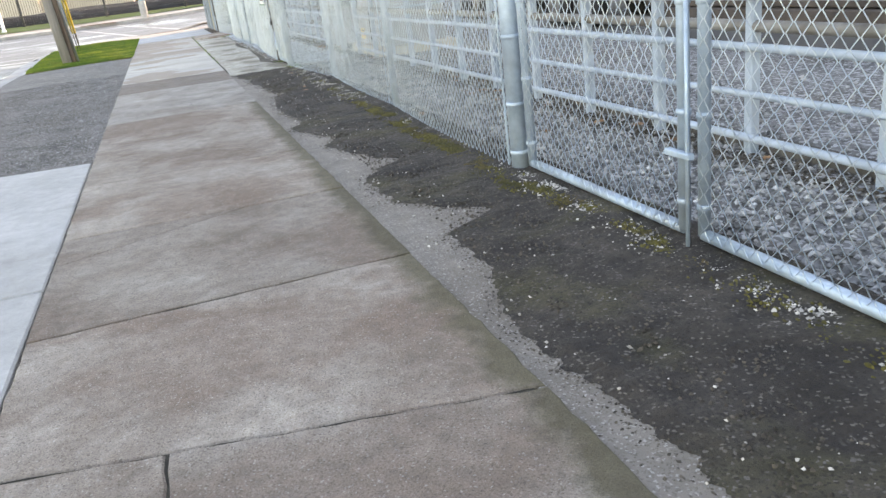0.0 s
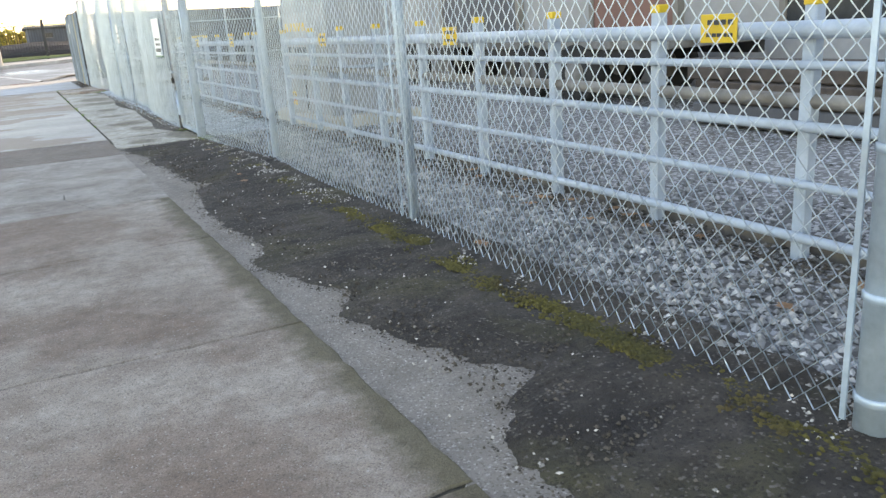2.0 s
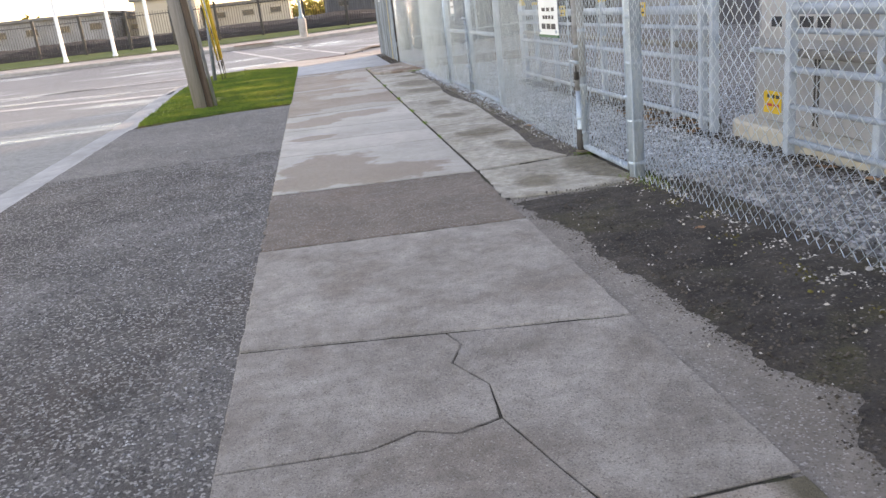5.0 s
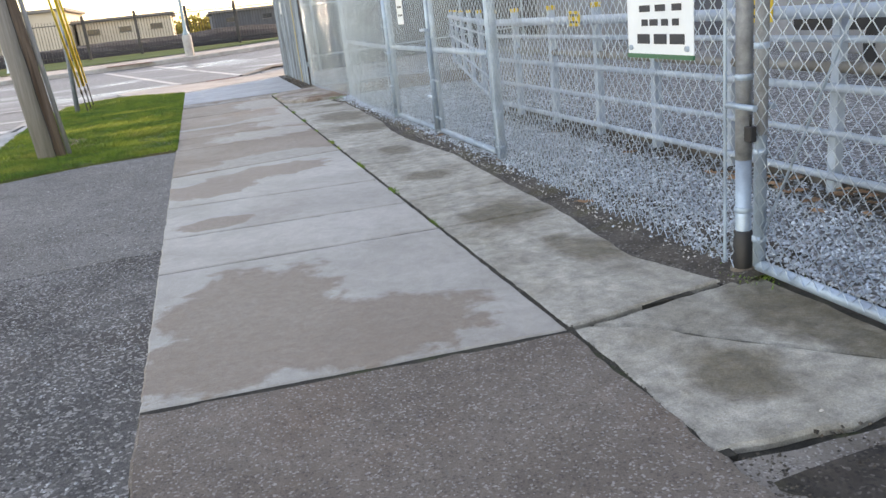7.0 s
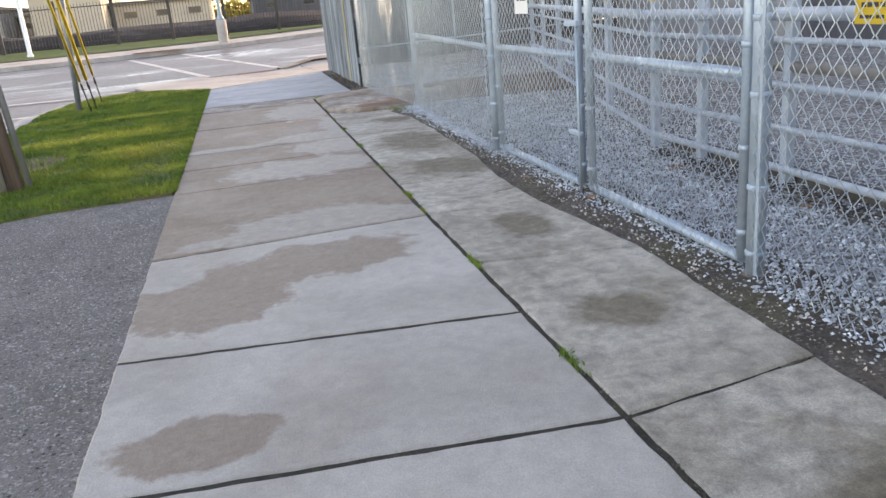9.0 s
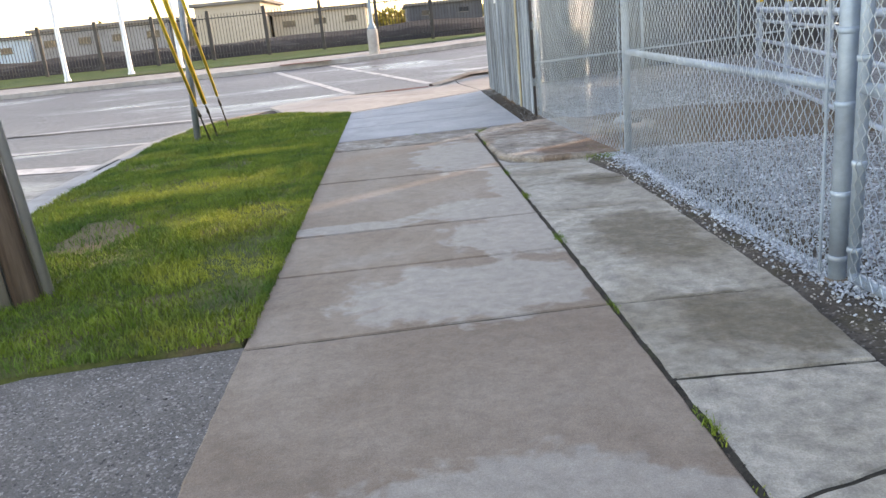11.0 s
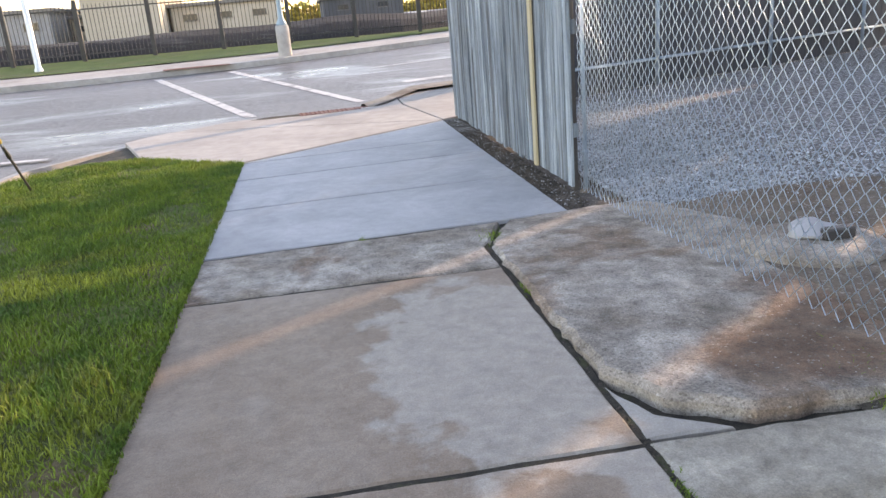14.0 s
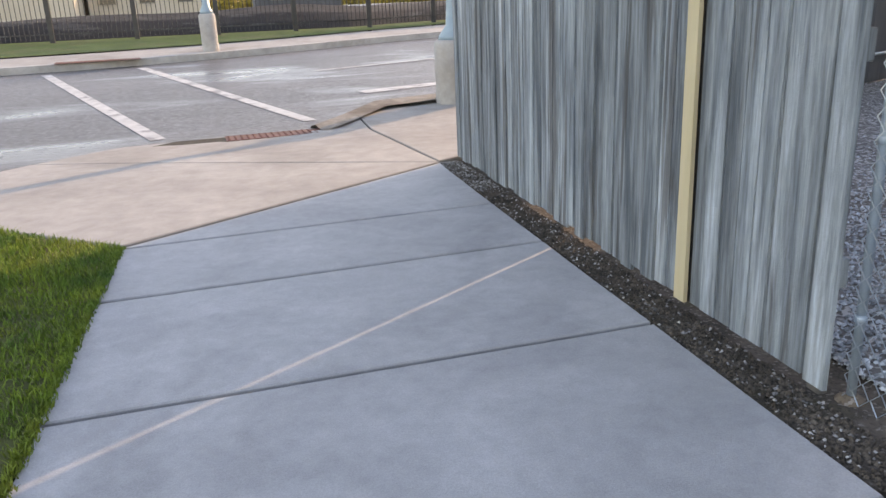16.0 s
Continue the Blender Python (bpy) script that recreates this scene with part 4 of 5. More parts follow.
def blades(name, n, spot, height, label, seed):
    rng = np.random.default_rng(seed)
    pts = []
    while len(pts) < n:
        p = spot(rng)
        if p is not None:
            pts.append(p)
    c = np.array(pts)
    a = rng.uniform(0, 6.283, n)
    h = rng.uniform(height[0], height[1], n) * np.array([0.85 + 0.75 * noise.noise((p[0] * 2.3, p[1] * 2.3, 2)) for p in pts])
    w = rng.uniform(0.0015, 0.0034, n)
    lean = rng.normal(0, 0.45, (n, 2))
    dx, dy = np.cos(a) * w, np.sin(a) * w
    z = np.zeros(n)
    v0 = c + np.stack([dx, dy, z], 1)
    v1 = c - np.stack([dx, dy, z], 1)
    m0 = c + np.stack([lean[:, 0] * h * 0.35 + dx * 0.8, lean[:, 1] * h * 0.35 + dy * 0.8, h * 0.6], 1)
    m1 = c + np.stack([lean[:, 0] * h * 0.35 - dx * 0.8, lean[:, 1] * h * 0.35 - dy * 0.8, h * 0.6], 1)
    t = c + np.stack([lean[:, 0] * h, lean[:, 1] * h, h * 0.95], 1)
    v = np.stack([v0, v1, m1, m0, t], 1).reshape(-1, 3)
    i = 5 * np.arange(n)[:, None]
    quads = (i + np.array([[0, 1, 2, 3]])).tolist()
    tris = (i + np.array([[3, 2, 4]])).tolist()
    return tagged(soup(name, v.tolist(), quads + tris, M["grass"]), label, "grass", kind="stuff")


def lawn_spot(r):
    x, y = r.uniform(-2.5, 0.02), r.uniform(18.4, 29)
    if not inside(GRASS, x, y):
        return None
    if noise.noise((x * 1.5, y * 1.5, 8)) + 0.4 * noise.noise((x * 6, y * 6, 3)) > 0.27 and r.uniform() < 0.7:
        return None
    if math.hypot((x + 1.4) / 0.24, (y - 21.35) / 0.5) < 1 + 0.5 * noise.noise((x * 4, y * 4, 1)) and r.uniform() < 0.85:
        return None     # bare brown spot
    return (x, y, 0.004)


blades("grass", 165000, lawn_spot, (0.018, 0.055), "short patchy green and yellow corner grass with sun streaks in its colour", 21)


blades("grass", 12000, lambda r: (-0.03 + 0.045 * r.uniform() * (0.6 + 0.6 * r.uniform()), r.uniform(19.1, 27.9), 0.004), (0.012, 0.035), "ragged grass edge hanging over the pavement", 23)


def weed_spot(r):
    k = r.integers(0, 13)
    c = [(1.524, 17.6), (1.524, 16.5), (1.524, 19.05), (1.526, 18.0), (1.60, 24.60), (1.55, 23.7), (1.53, 21.2), (0.9, 24.87), (2.35, 22.35), (1.525, 14.4), (1.525, 15.4), (1.525, 20.1), (1.524, 22.1)][k]
    s = 0.07 if k in (4, 8) else 0.02
    return (c[0] + r.normal(0, 0.012 if k not in (4, 8) else s * 0.6), c[1] + r.normal(0, s + 0.03), -0.012)


def foot_spot(r):
    y = r.choice([r.normal(22.42, 0.12), r.normal(12.75, 0.06), r.normal(11.6, 0.15)])
    return (2.36 + r.normal(0, 0.06) if y > 20 else 2.42 + r.normal(0, 0.05), y, 0.0)


blades("weeds", 1100, foot_spot, (0.012, 0.05), "small green weeds at the foot of the fence posts", 24)
blades("weeds", 2200, weed_spot, (0.008, 0.032), "small weeds growing in the pavement joints", 22)

# ---------- yard behind the fence ----------
verts, faces = [], []
xs = [2.55 + 0.35 * k for k in range(34)]
ys = [-8 + 0.5 * k for k in range(86)]
for y in ys:
    for x in xs:
        verts.append((x, min(y, 29.45 + 0.4185 * (x - 2.37)), 0.0 + 0.02 * noise.noise((x * 0.8, y * 0.8, 0))))
w = len(xs)
faces = [(j * w + i, j * w + i + 1, (j + 1) * w + i + 1, (j + 1) * w + i) for j in range(len(ys) - 1) for i in range(w - 1)]
tagged(soup("yard_gravel_bed", verts, faces, M["gravel_bed"], kind="structure"), "grey gravel yard behind the fence", "gravel", kind="structure")


def yard_spot(r, near):
    while True:
        y = r.uniform(-0.5, 11.6) if near else r.uniform(11.6, 29.5)
        x = 2.52 + min(3.6, abs(r.normal(0, 1.0)))
        if (x - 3.2) ** 2 + (y - 23.6) ** 2 < 1.15 ** 2 * (0.7 + 0.6 * abs(noise.noise((x * 2, y * 2, 5)))) and r.uniform() < 0.93 or (22.6 < y < 24.7 and x < 3.0):
            continue
        return (x, y, 0.004 + r.uniform(0, 0.012))


stones("gravel", 17000, lambda r: yard_spot(r, True), (0.009, 0.022), M["stone"], "mixed grey gravel behind the fence", "gravel", 31)
stones("gravel", 60000, lambda r: yard_spot(r, False), (0.005, 0.013), M["stone_pale"], "pale crushed limestone gravel behind the gates", "gravel", 32)

# ---------- chain-link fence ----------
FX = 2.50


def mesh_panel(parent, a, b, z0, z1, bow=0.0, seed=0):
    """Woven diamond mesh between two ground points: zigzag wires that hook into each other."""
    a, b = Vector(a), Vector(b)
    L = (b - a).length
    d = (b - a) / L
    nrm = Vector((-d.y, d.x))
    pitch, half = 0.070, 0.035
    n = int(L / half)
    m = int((z1 - z0) / half)
    rr = 0.0022
    idx = np.arange(m + 1)
    V, F = [], []
    ring = np.array([(math.cos(q), math.sin(q)) for q in (0.4, 1.97, 3.54, 5.11)])
    rng = random.Random(seed)
    count = 0
    for k in range(0, n):
        # wire k swings between column k and k+1
        s = (k + ((idx + k) % 2)) * half
        z = z0 + idx * half
        off = np.where((idx + k) % 2 == 0, 0.0028, -0.0028) + bow * np.sin(np.pi * np.clip(s / L, 0, 1)) * (0.4 + 0.6 * (1 - (z - z0) / (z1 - z0)))
        px = a.x + d.x * s + nrm.x * off
        py = a.y + d.y * s + nrm.y * off
        cx = px[:, None] + nrm.x * ring[None, :, 0] * rr + d.x * ring[None, :, 1] * rr
        cy = py[:, None] + nrm.y * ring[None, :, 0] * rr + d.y * ring[None, :, 1] * rr
        cz = np.repeat(z[:, None], 4, 1)
        V.append(np.stack([cx, cy, cz], 2).reshape(-1, 3))
        base = count + 4 * np.arange(m)[:, None, None]
        q = np.array([[0, 1, 5, 4], [1, 2, 6, 5], [2, 3, 7, 6], [3, 0, 4, 7]])[None]
        F.append((base + q).reshape(-1, 4))
        count += 4 * (m + 1)
    return soup("wire_mesh", np.concatenate(V).tolist(), np.concatenate(F).tolist(), M["wire"], parent, kind="stuff", smooth=True)


def bands(parent, x, y, r, zs):
    for z in zs:
        bm = bmesh.new()
        lathe(bm, (x, y, z), [(r + 0.001, 0), (r + 0.005, 0.003), (r + 0.005, 0.022), (r + 0.001, 0.025)], 12)
        part("band", bm, M["galvanised"], parent)


H = 2.1
POSTS = [(-1.2, 2.50, 0.036), (0.85, 2.47, 0.05), (3.94, 2.46, 0.05), (6.74, 2.545, 0.03), (9.58, 2.60, 0.03), (11.75, 2.40, 0.048), (12.82, 2.40, 0.031), (15.78, 2.49, 0.036), (19.02, 2.47, 0.036), (22.33, 2.575, 0.03), (25.34, 2.41, 0.014)]
fence = empty("chain_link_fence", (2.5, 12, 0), "galvanised chain-link fence with round posts around a gravel yard", "fence")
for y, x, r in POSTS:
    bm = bmesh.new()
    tube(bm, (x, y, -0.2), (x, y, H + 0.05), r, n=18)
    if 12.5 < y < 13:
        bm.free()
        bm = tube(bmesh.new(), (x, y, -0.2), (x, y, 0.47), r, n=18)
    post = part("post", bm, M["galvanised"], fence, "dented galvanised pipe post" if r > 0.04 else "")
    if 12.5 < y < 13:
        part("upper_post", tube(bmesh.new(), (x, y, 0.468), (x, y, H + 0.05), r + 0.001, n=18), M["post_old"], post, "rough grey-brown upper pipe")
    bands(post, x, y, r, [0.09, 0.36, 0.72, 1.0, 1.35, 1.7] if r > 0.034 else [0.25, 0.78, 1.4])
    bm = bmesh.new()
    lathe(bm, (x, y, -0.02), [(r + 0.035, 0), (r + 0.03, 0.018), (r + 0.008, 0.035)], 14)
    part("footing", bm, M["yard_dirt"], post)


def rail(parent, p, q, r, name="rail", mat="galvanised"):
    bm = bmesh.new()
    tube(bm, p, q, r, n=10)
    return part(name, bm, M[mat], parent)


def at_post(k):
    return POSTS[k][1], POSTS[k][0]


BAYS = [(2, 3, 0), (3, 4, 0), (4, 5, 0), (6, 7, 0), (8, 9, 1), (9, 10, 0)]
for i, j, mid in BAYS:
    (x0, y0), (x1, y1) = at_post(i), at_post(j)
    mesh_panel(fence, (x0 - 0.04, y0, 0), (x1 - 0.04, y1, 0), 0.02, H, 0.03, i)
    rail(fence, (x0, y0, H), (x1, y1, H), 0.021, "top_rail")
    if mid:
        rail(fence, (x0 + 0.01, y0, 0.74 + 0.05 * (i == 8)), (x1 + 0.01, y1, 0.74 + 0.08 * (i > 7)), 0.024, "mid_rail")
    # tension bars beside the posts
    for (x, y), s in (((x0, y0), 1), ((x1, y1), -1)):
        if y > 25:
            continue
        bm = bmesh.new()
        box(bm, x - 0.045, y + s * 0.06 - 0.008, 0.03, x - 0.039, y + s * 0.06 + 0.008, H)
        part("tension_bar", bm, M["galvanised"], fence)


def gate_leaf(name, a, b, label, mid=None, brace=False, group="gates"):
    th = empty(name, (a[0], a[1], 0), label, "gate", group)
    r = 0.024
    (x0, y0), (x1, y1) = a, b
    z0, z1 = 0.05, 1.98
    for x, y in (a, b):
        rail(th, (x, y, z0), (x, y, z1), r, "upright")
    rail(th, (x0, y0, z0), (x1, y1, z0), r, "bottom_rail")
    rail(th, (x0, y0, z1), (x1, y1, z1), r, "top_rail")
    if mid:
        rail(th, (x0, y0, mid), (x1, y1, mid), r, "mid_rail")
    if brace:
        rail(th, (x0 - 0.01, y0, 0.12), (x1 - 0.01, y1, 1.9), 0.005, "truss_rod")
    for x, y in (a, b):
        bands(th, x, y, r, (0.15, 0.5, 0.9, 1.3, 1.7))
    mesh_panel(th, (x0 - 0.03, y0, 0), (x1 - 0.03, y1, 0), z0, z1, 0.01, int(y0 * 10))
    return th


gate_leaf("gate_leaf", (2.49, 3.84), (2.49, 2.47), "galvanised chain-link gate leaf hanging near the ground")
gate_leaf("gate_leaf", (2.50, 2.36), (2.48, 0.95), "galvanised chain-link gate leaf hanging near the ground")
walk_gate = gate_leaf("walk_gate", (2.40, 12.72), (2.40, 11.85), "narrow chain-link walk gate with a diagonal rod", None, True)
part("upper_upright", tube(bmesh.new(), (2.40, 12.72, 0.58), (2.40, 12.72, 1.97), 0.0262, n=14), M["post_old"], walk_gate, "rough grey upper pipe")
gate_leaf("gate_leaf", (2.50, 15.88), (2.50, 17.33), "chain-link double gate leaf with a middle rail", 0.80)
gate_leaf("gate_leaf", (2.50, 17.47), (2.48, 18.92), "chain-link double gate leaf with a middle rail", 0.80)

# drop rod, forks and padlock of the double gates
for y, x in ((2.41, 2.46), (17.40, 2.47)):
    latch = empty("gate_latch", (x, y, 0.4), "grey steel gate latch with a hanging drop rod", "latch", "gate latches")
    rail(latch, (x - 0.035, y - 0.05, 0.02), (x - 0.035, y - 0.05, 1.0), 0.008, "drop_rod")
    bm = bmesh.new()
    box(bm, x - 0.05, y - 0.075, 0.36, x - 0.02, y + 0.075, 0.385, 0.004)
    part("fork", bm, M["galvanised"], latch)
    bm = bmesh.new()
    box(bm, x - 0.055, y - 0.08, 0.97, x - 0.015, y + 0.08, 0.995, 0.004)
    part("collar", bm, M["galvanised"], latch)
latch = empty("gate_latch", (2.38, 12.78, 0.68), "weathered steel fork latch with a padlock", "latch", "gate latches")
bm = bmesh.new()
for x in (2.358, 2.442):
    tube(bm, (x, 12.70, 0.685), (x, 12.87, 0.685), 0.012, n=10)
tube(bm, (2.352, 12.865, 0.685), (2.448, 12.865, 0.685), 0.012, n=10)
part("fork", bm, M["galvanised"], latch)
bm = bmesh.new()
box(bm, 2.33, 12.69, 0.56, 2.36, 12.73, 0.62, 0.004)
tube(bm, (2.345, 12.71, 0.62), (2.345, 12.71, 0.665), 0.005, n=6)
part("padlock", bm, M["black"], latch)
bm = bmesh.new()
lathe(bm, (2.40, 12.82, 0.0), [(0.036, 0), (0.038, 0.03), (0.037, 0.17), (0.032, 0.175)], 18)
part("tar_sleeve", bm, M["black"], latch, "black tar coating at the post's foot")

# ---------- signs on the fence ----------
def bars_on(parent, x, y0, y1, z, h, n, mat):
    """A line of unreadable writing as plain bars."""
    rnd2 = random.Random(int(z * 1000))
    y = y0
    step = (y1 - y0) / n
    for k in range(n):
        w = step * rnd2.uniform(0.55, 0.85)
        bm = bmesh.new()
        box(bm, x - 0.002, y, z, x, y + w, z + h)
        part("bar", bm, mat, parent)
        y += step


sign = empty("fence_sign", (2.336, 13.3, 0.87), "white metal fence sign with dark lettering and green edge", "sign")
bm = bmesh.new()
box(bm, 2.333, 13.05, 0.872, 2.339, 13.565, 1.313, 0.002)
part("panel", bm, M["sign_white"], sign)
bm = bmesh.new()
box(bm, 2.329, 13.05, 0.855, 2.341, 13.565, 0.874)
part("green_edge", bm, M["sign_green"], sign)
bars_on(sign, 2.3325, 13.11, 13.51, 0.918, 0.042, 3, M["ink"])
bars_on(sign, 2.3325, 13.15, 13.47, 0.995, 0.028, 4, M["ink"])
bars_on(sign, 2.3325, 13.13, 13.49, 1.055, 0.028, 3, M["ink"])
for y in (13.09, 13.53):
    bm = bmesh.new()
    tube(bm, (2.323, y, 0.9), (2.36, y, 0.9), 0.012, n=10)
    part("bolt", bm, M["galvanised"], sign)
sign = empty("gate_notice", (2.45, 18.3, 1.05), "small white notice on the gate mesh", "sign")
bm = bmesh.new()
box(bm, 2.440, 18.12, 1.04, 2.445, 18.36, 1.36, 0.002)
part("panel", bm, M["sign_white"], sign)
bars_on(sign, 2.4395, 18.15, 18.33, 1.12, 0.02, 3, M["ink"])
bars_on(sign, 2.4395, 18.15, 18.33, 1.20, 0.02, 2, M["ink"])

# ---------- pipe railing in the yard ----------
railing = empty("pipe_railing", (3.45, 10, 0), "bluish white painted steel pipe railing with yellow-capped posts", "railing")
RX = 3.45
RZ = [(0.11, 0.022), (0.335, 0.018), (0.57, 0.022), (0.81, 0.018), (0.945, 0.036)]
ry0, ry1 = -2.0, 18.4
for z, r in RZ:
    rail(railing, (RX, ry0, z), (RX, 11.74, z), r, "rail", "rail_paint")
    rail(railing, (RX, 12.74, z), (RX, ry1, z), r, "rail", "rail_paint")
    rail(railing, (RX, ry1, z), (5.6, 26.6, z), r, "rail", "rail_paint")
for ya, yb in ((ry0, 11.70), (12.78, ry1)):
    rail(railing, (RX + 0.05, ya, 0.665), (RX + 0.05, yb, 0.665), 0.03, "pipe", "old_steel")
posts = []
y = 4.12
while y < ry1:
    if not 11.5 < y < 13.0:
        posts.append((RX, y))
    y += 0.854
posts += [(RX - 0.05, 11.74), (RX - 0.05, 12.74), (RX - 0.05, 12.92)]
posts += [(RX, 3.3), (RX, 2.46), (RX, 1.6), (RX, 0.75), (RX, -0.1)]
posts += [(RX + (5.6 - RX) * u, ry1 + (26.6 - ry1) * u) for u in (0.0, 0.2, 0.4, 0.6, 0.8, 1.0)]
for x, y in posts:
    bm = bmesh.new()
    box(bm, x + 0.02, y - 0.028, -0.1, x + 0.08, y + 0.028, 1.05, 0.006)
    post = part("post", bm, M["rail_paint"], railing)
    bm = bmesh.new()
    box(bm, x + 0.016, y - 0.032, 1.035, x + 0.084, y + 0.032, 1.075, 0.006)
    part("cap", bm, M["yellow"], post, "yellow cap")
for y in (5.37, 7.77, 10.35, 14.0, 16.28):
    tag = empty("warning_tag", (3.40, y, 0.95), "yellow warning tag wrapped on the top rail", "sign", "warning tags")
    bm = bmesh.new()
    box(bm, 3.404, y - 0.10, 0.90, 3.411, y + 0.10, 1.02, 0.002)
    part("panel", bm, M["yellow"], tag)
    bars_on(tag, 3.4035, y - 0.08, y + 0.07, 0.975, 0.022, 4, M["ink"])
    bars_on(tag, 3.4035, y - 0.08, y + 0.07, 0.925, 0.016, 5, M["ink"])
# kerb board and leaf litter at the foot of the railing
bm = bmesh.new()
box(bm, 3.56, -2, -0.05, 3.66, 10.6, 0.07, 0.01)
box(bm, 3.56, 13.0, -0.05, 3.66, 18.3, 0.07, 0.01)
tagged(part("timber_edging", bm, M["post_wood"]), "dark timber edging lying behind the pipe railing", "edging")

# grey switch cabinet on a cream base in the gap of the railing
M["cabinet_grey"] = material("cabinet_grey", (0.24, 0.255, 0.275), (0.33, 0.345, 0.365), 1.5, 30, 0.55, 0.08, stain=(0.20, 0.20, 0.20), stain_scale=2.0, stain_amount=0.4, stain_edge=0.2, mottle=0.1)
M["cream"] = material("cream", (0.40, 0.385, 0.335), (0.55, 0.53, 0.47), 3, 40, 0.8, 0.3, stain=(0.34, 0.31, 0.25), stain_scale=4, stain_amount=0.5, stain_edge=0.15)
cabinet = empty("switch_cabinet", (4.1, 11.9, 0), "grey steel switch cabinet on a cream base behind the railing", "cabinet")
bm = bmesh.new()
plate(bm, [(3.52, 10.9), (4.7, 10.9), (4.7, 12.72), (3.66, 12.72), (3.56, 12.66), (3.52, 12.55)], 0.0, 0.13, 0.02)
part("base", bm, M["cream"], cabinet, "chipped cream concrete base")
part("lower_body", box(bmesh.new(), 3.68, 11.05, 0.13, 4.6, 12.55, 0.62, 0.012), M["cabinet_grey"], cabinet)
part("ledge", box(bmesh.new(), 3.64, 11.02, 0.62, 4.62, 12.58, 0.65, 0.006), M["galvanised"], cabinet)
body = part("upper_body", box(bmesh.new(), 3.70, 11.05, 0.65, 4.6, 12.55, 1.5, 0.012), M["cabinet_grey"], cabinet)
part("roof", box(bmesh.new(), 3.62, 11.0, 1.5, 4.66, 12.6, 1.56, 0.015), M["cabinet_grey"], cabinet)
for y in (11.78, 11.82):
    part("door_edge", box(bmesh.new(), 3.672, y - 0.006, 0.16, 3.684, y + 0.006, 0.60), M["iron"], cabinet)
lab = part("warning_label", box(bmesh.new(), 3.674, 12.20, 0.19, 3.679, 12.42, 0.35), M["yellow"], cabinet, "yellow warning label with dark lettering")
bars_on(lab, 3.6735, 12.22, 12.40, 0.30, 0.025, 3, M["ink"])
bars_on(lab, 3.6735, 12.22, 12.40, 0.24, 0.02, 4, M["sign_red"])
plaque = part("plaque", box(bmesh.new(), 3.692, 11.6, 0.72, 3.699, 12.5, 1.25, 0.003), M["conduit"], body, "pale plaque with large lettering")
bars_on(cabinet, 3.6915, 11.68, 12.44, 1.05, 0.09, 5, M["yellow"])
bars_on(cabinet, 3.6915, 11.70, 12.42, 0.80, 0.07, 4, M["ink"])

# round manhole slab and cap inside the fence
mh = empty("manhole", (2.93, 23.7, 0), "round concrete manhole slab with a small metal lid", "manhole")
bm = bmesh.new()
lathe(bm, (2.93, 23.70, -0.05), [(0.32, 0), (0.32, 0.085), (0.305, 0.1), (0.2, 0.105)], 40)
part("slab", bm, M["concrete_rough"], mh)
bm = bmesh.new()
lathe(bm, (2.97, 23.76, 0.052), [(0.11, 0), (0.112, 0.03), (0.10, 0.042), (0.05, 0.05), (0.02, 0.055)], 24)
for v in bm.verts:
    v.co += Vector((noise.noise(v.co * 14), noise.noise(v.co * 14 + Vector((5, 0, 0))), 1.2 * noise.noise(v.co * 17))) * 0.03
part("lid", bm, M["conduit"], mh, "crumpled white metal lid")
bm = bmesh.new()
box(bm, 2.95, 23.63, 0.055, 3.10, 23.69, 0.11, 0.008)
part("hasp", bm, M["iron"], mh)
bm = bmesh.new()
plate(bm, ragged([(2.62, 22.5), (4.6, 22.2), (5.2, 24.2), (3.9, 24.85), (3.0, 24.8), (2.62, 24.7)], 0.1, 0.03, 170), -0.1, 0.018, 0.012)
tagged(part("yard_dirt", bm, M["yard_dirt"], kind="structure"), "bare brown dirt round the manhole in the yard", "dirt", kind="structure")

# ---------- board fence ----------
boards = empty("board_fence", (2.36, 27.4, 0), "weathered blue-grey vertical board fence", "fence")
rnd = random.Random(17)


def plank(parent, x, y, w, h, mat, along="y", lean=0.0, z0=0.03):
    bm = bmesh.new()
    t = 0.017
    n = 4
    jit = [rnd.uniform(-0.002, 0.002) for _ in range(n + 1)]
    vs = []
    for k in range(n + 1):
        z = z0 + (h - z0) * k / n
        e = jit[k]
        ring = [(0, e), (t, e), (t, w + e * 0.5), (0, w + e * 0.5)]
        vs.append([bm.verts.new((x + p + lean * z, y + q, z) if along == "y" else (y + q, x + p, z)) for p, q in ring])
    for p, q in zip(vs, vs[1:]):
        for i in range(4):
            bm.faces.new((p[i], p[(i + 1) % 4], q[(i + 1) % 4], q[i]))
    bm.faces.new(vs[0][::-1])
    bm.faces.new(vs[-1])
    return part("board", bm, mat, parent)


y = 25.36
slit = False
while y < 29.40:
    w = rnd.uniform(0.082, 0.098)
    fx = 2.318 - 0.012 * (y - 25.4) / 4 + rnd.uniform(-0.007, 0.007)
    is_new = 26.08 < y < 26.17
    if is_new:
        w = 0.072
    plank(boards, fx - (0.009 if is_new else 0), y, w, 1.86 + rnd.uniform(-0.01, 0.01), M["board_new"] if is_new else M["board"], z0=0.02 + rnd.uniform(0, 0.03))
    y += w + rnd.choice((0.003, 0.006, 0.010)) + (0.034 if y < 27.14 <= y + 0.1 and not slit else 0)
    slit = slit or y > 27.14
# added dark sheet keeps sun out of the board gaps, left open at the slit
bm = bmesh.new()
box(bm, 2.341, 25.37, 0.03, 2.344, 27.05, 1.85)
box(bm, 2.341, 27.45, 0.03, 2.344, 29.42, 1.85)
part("backing", bm, M["post_wood"], boards)
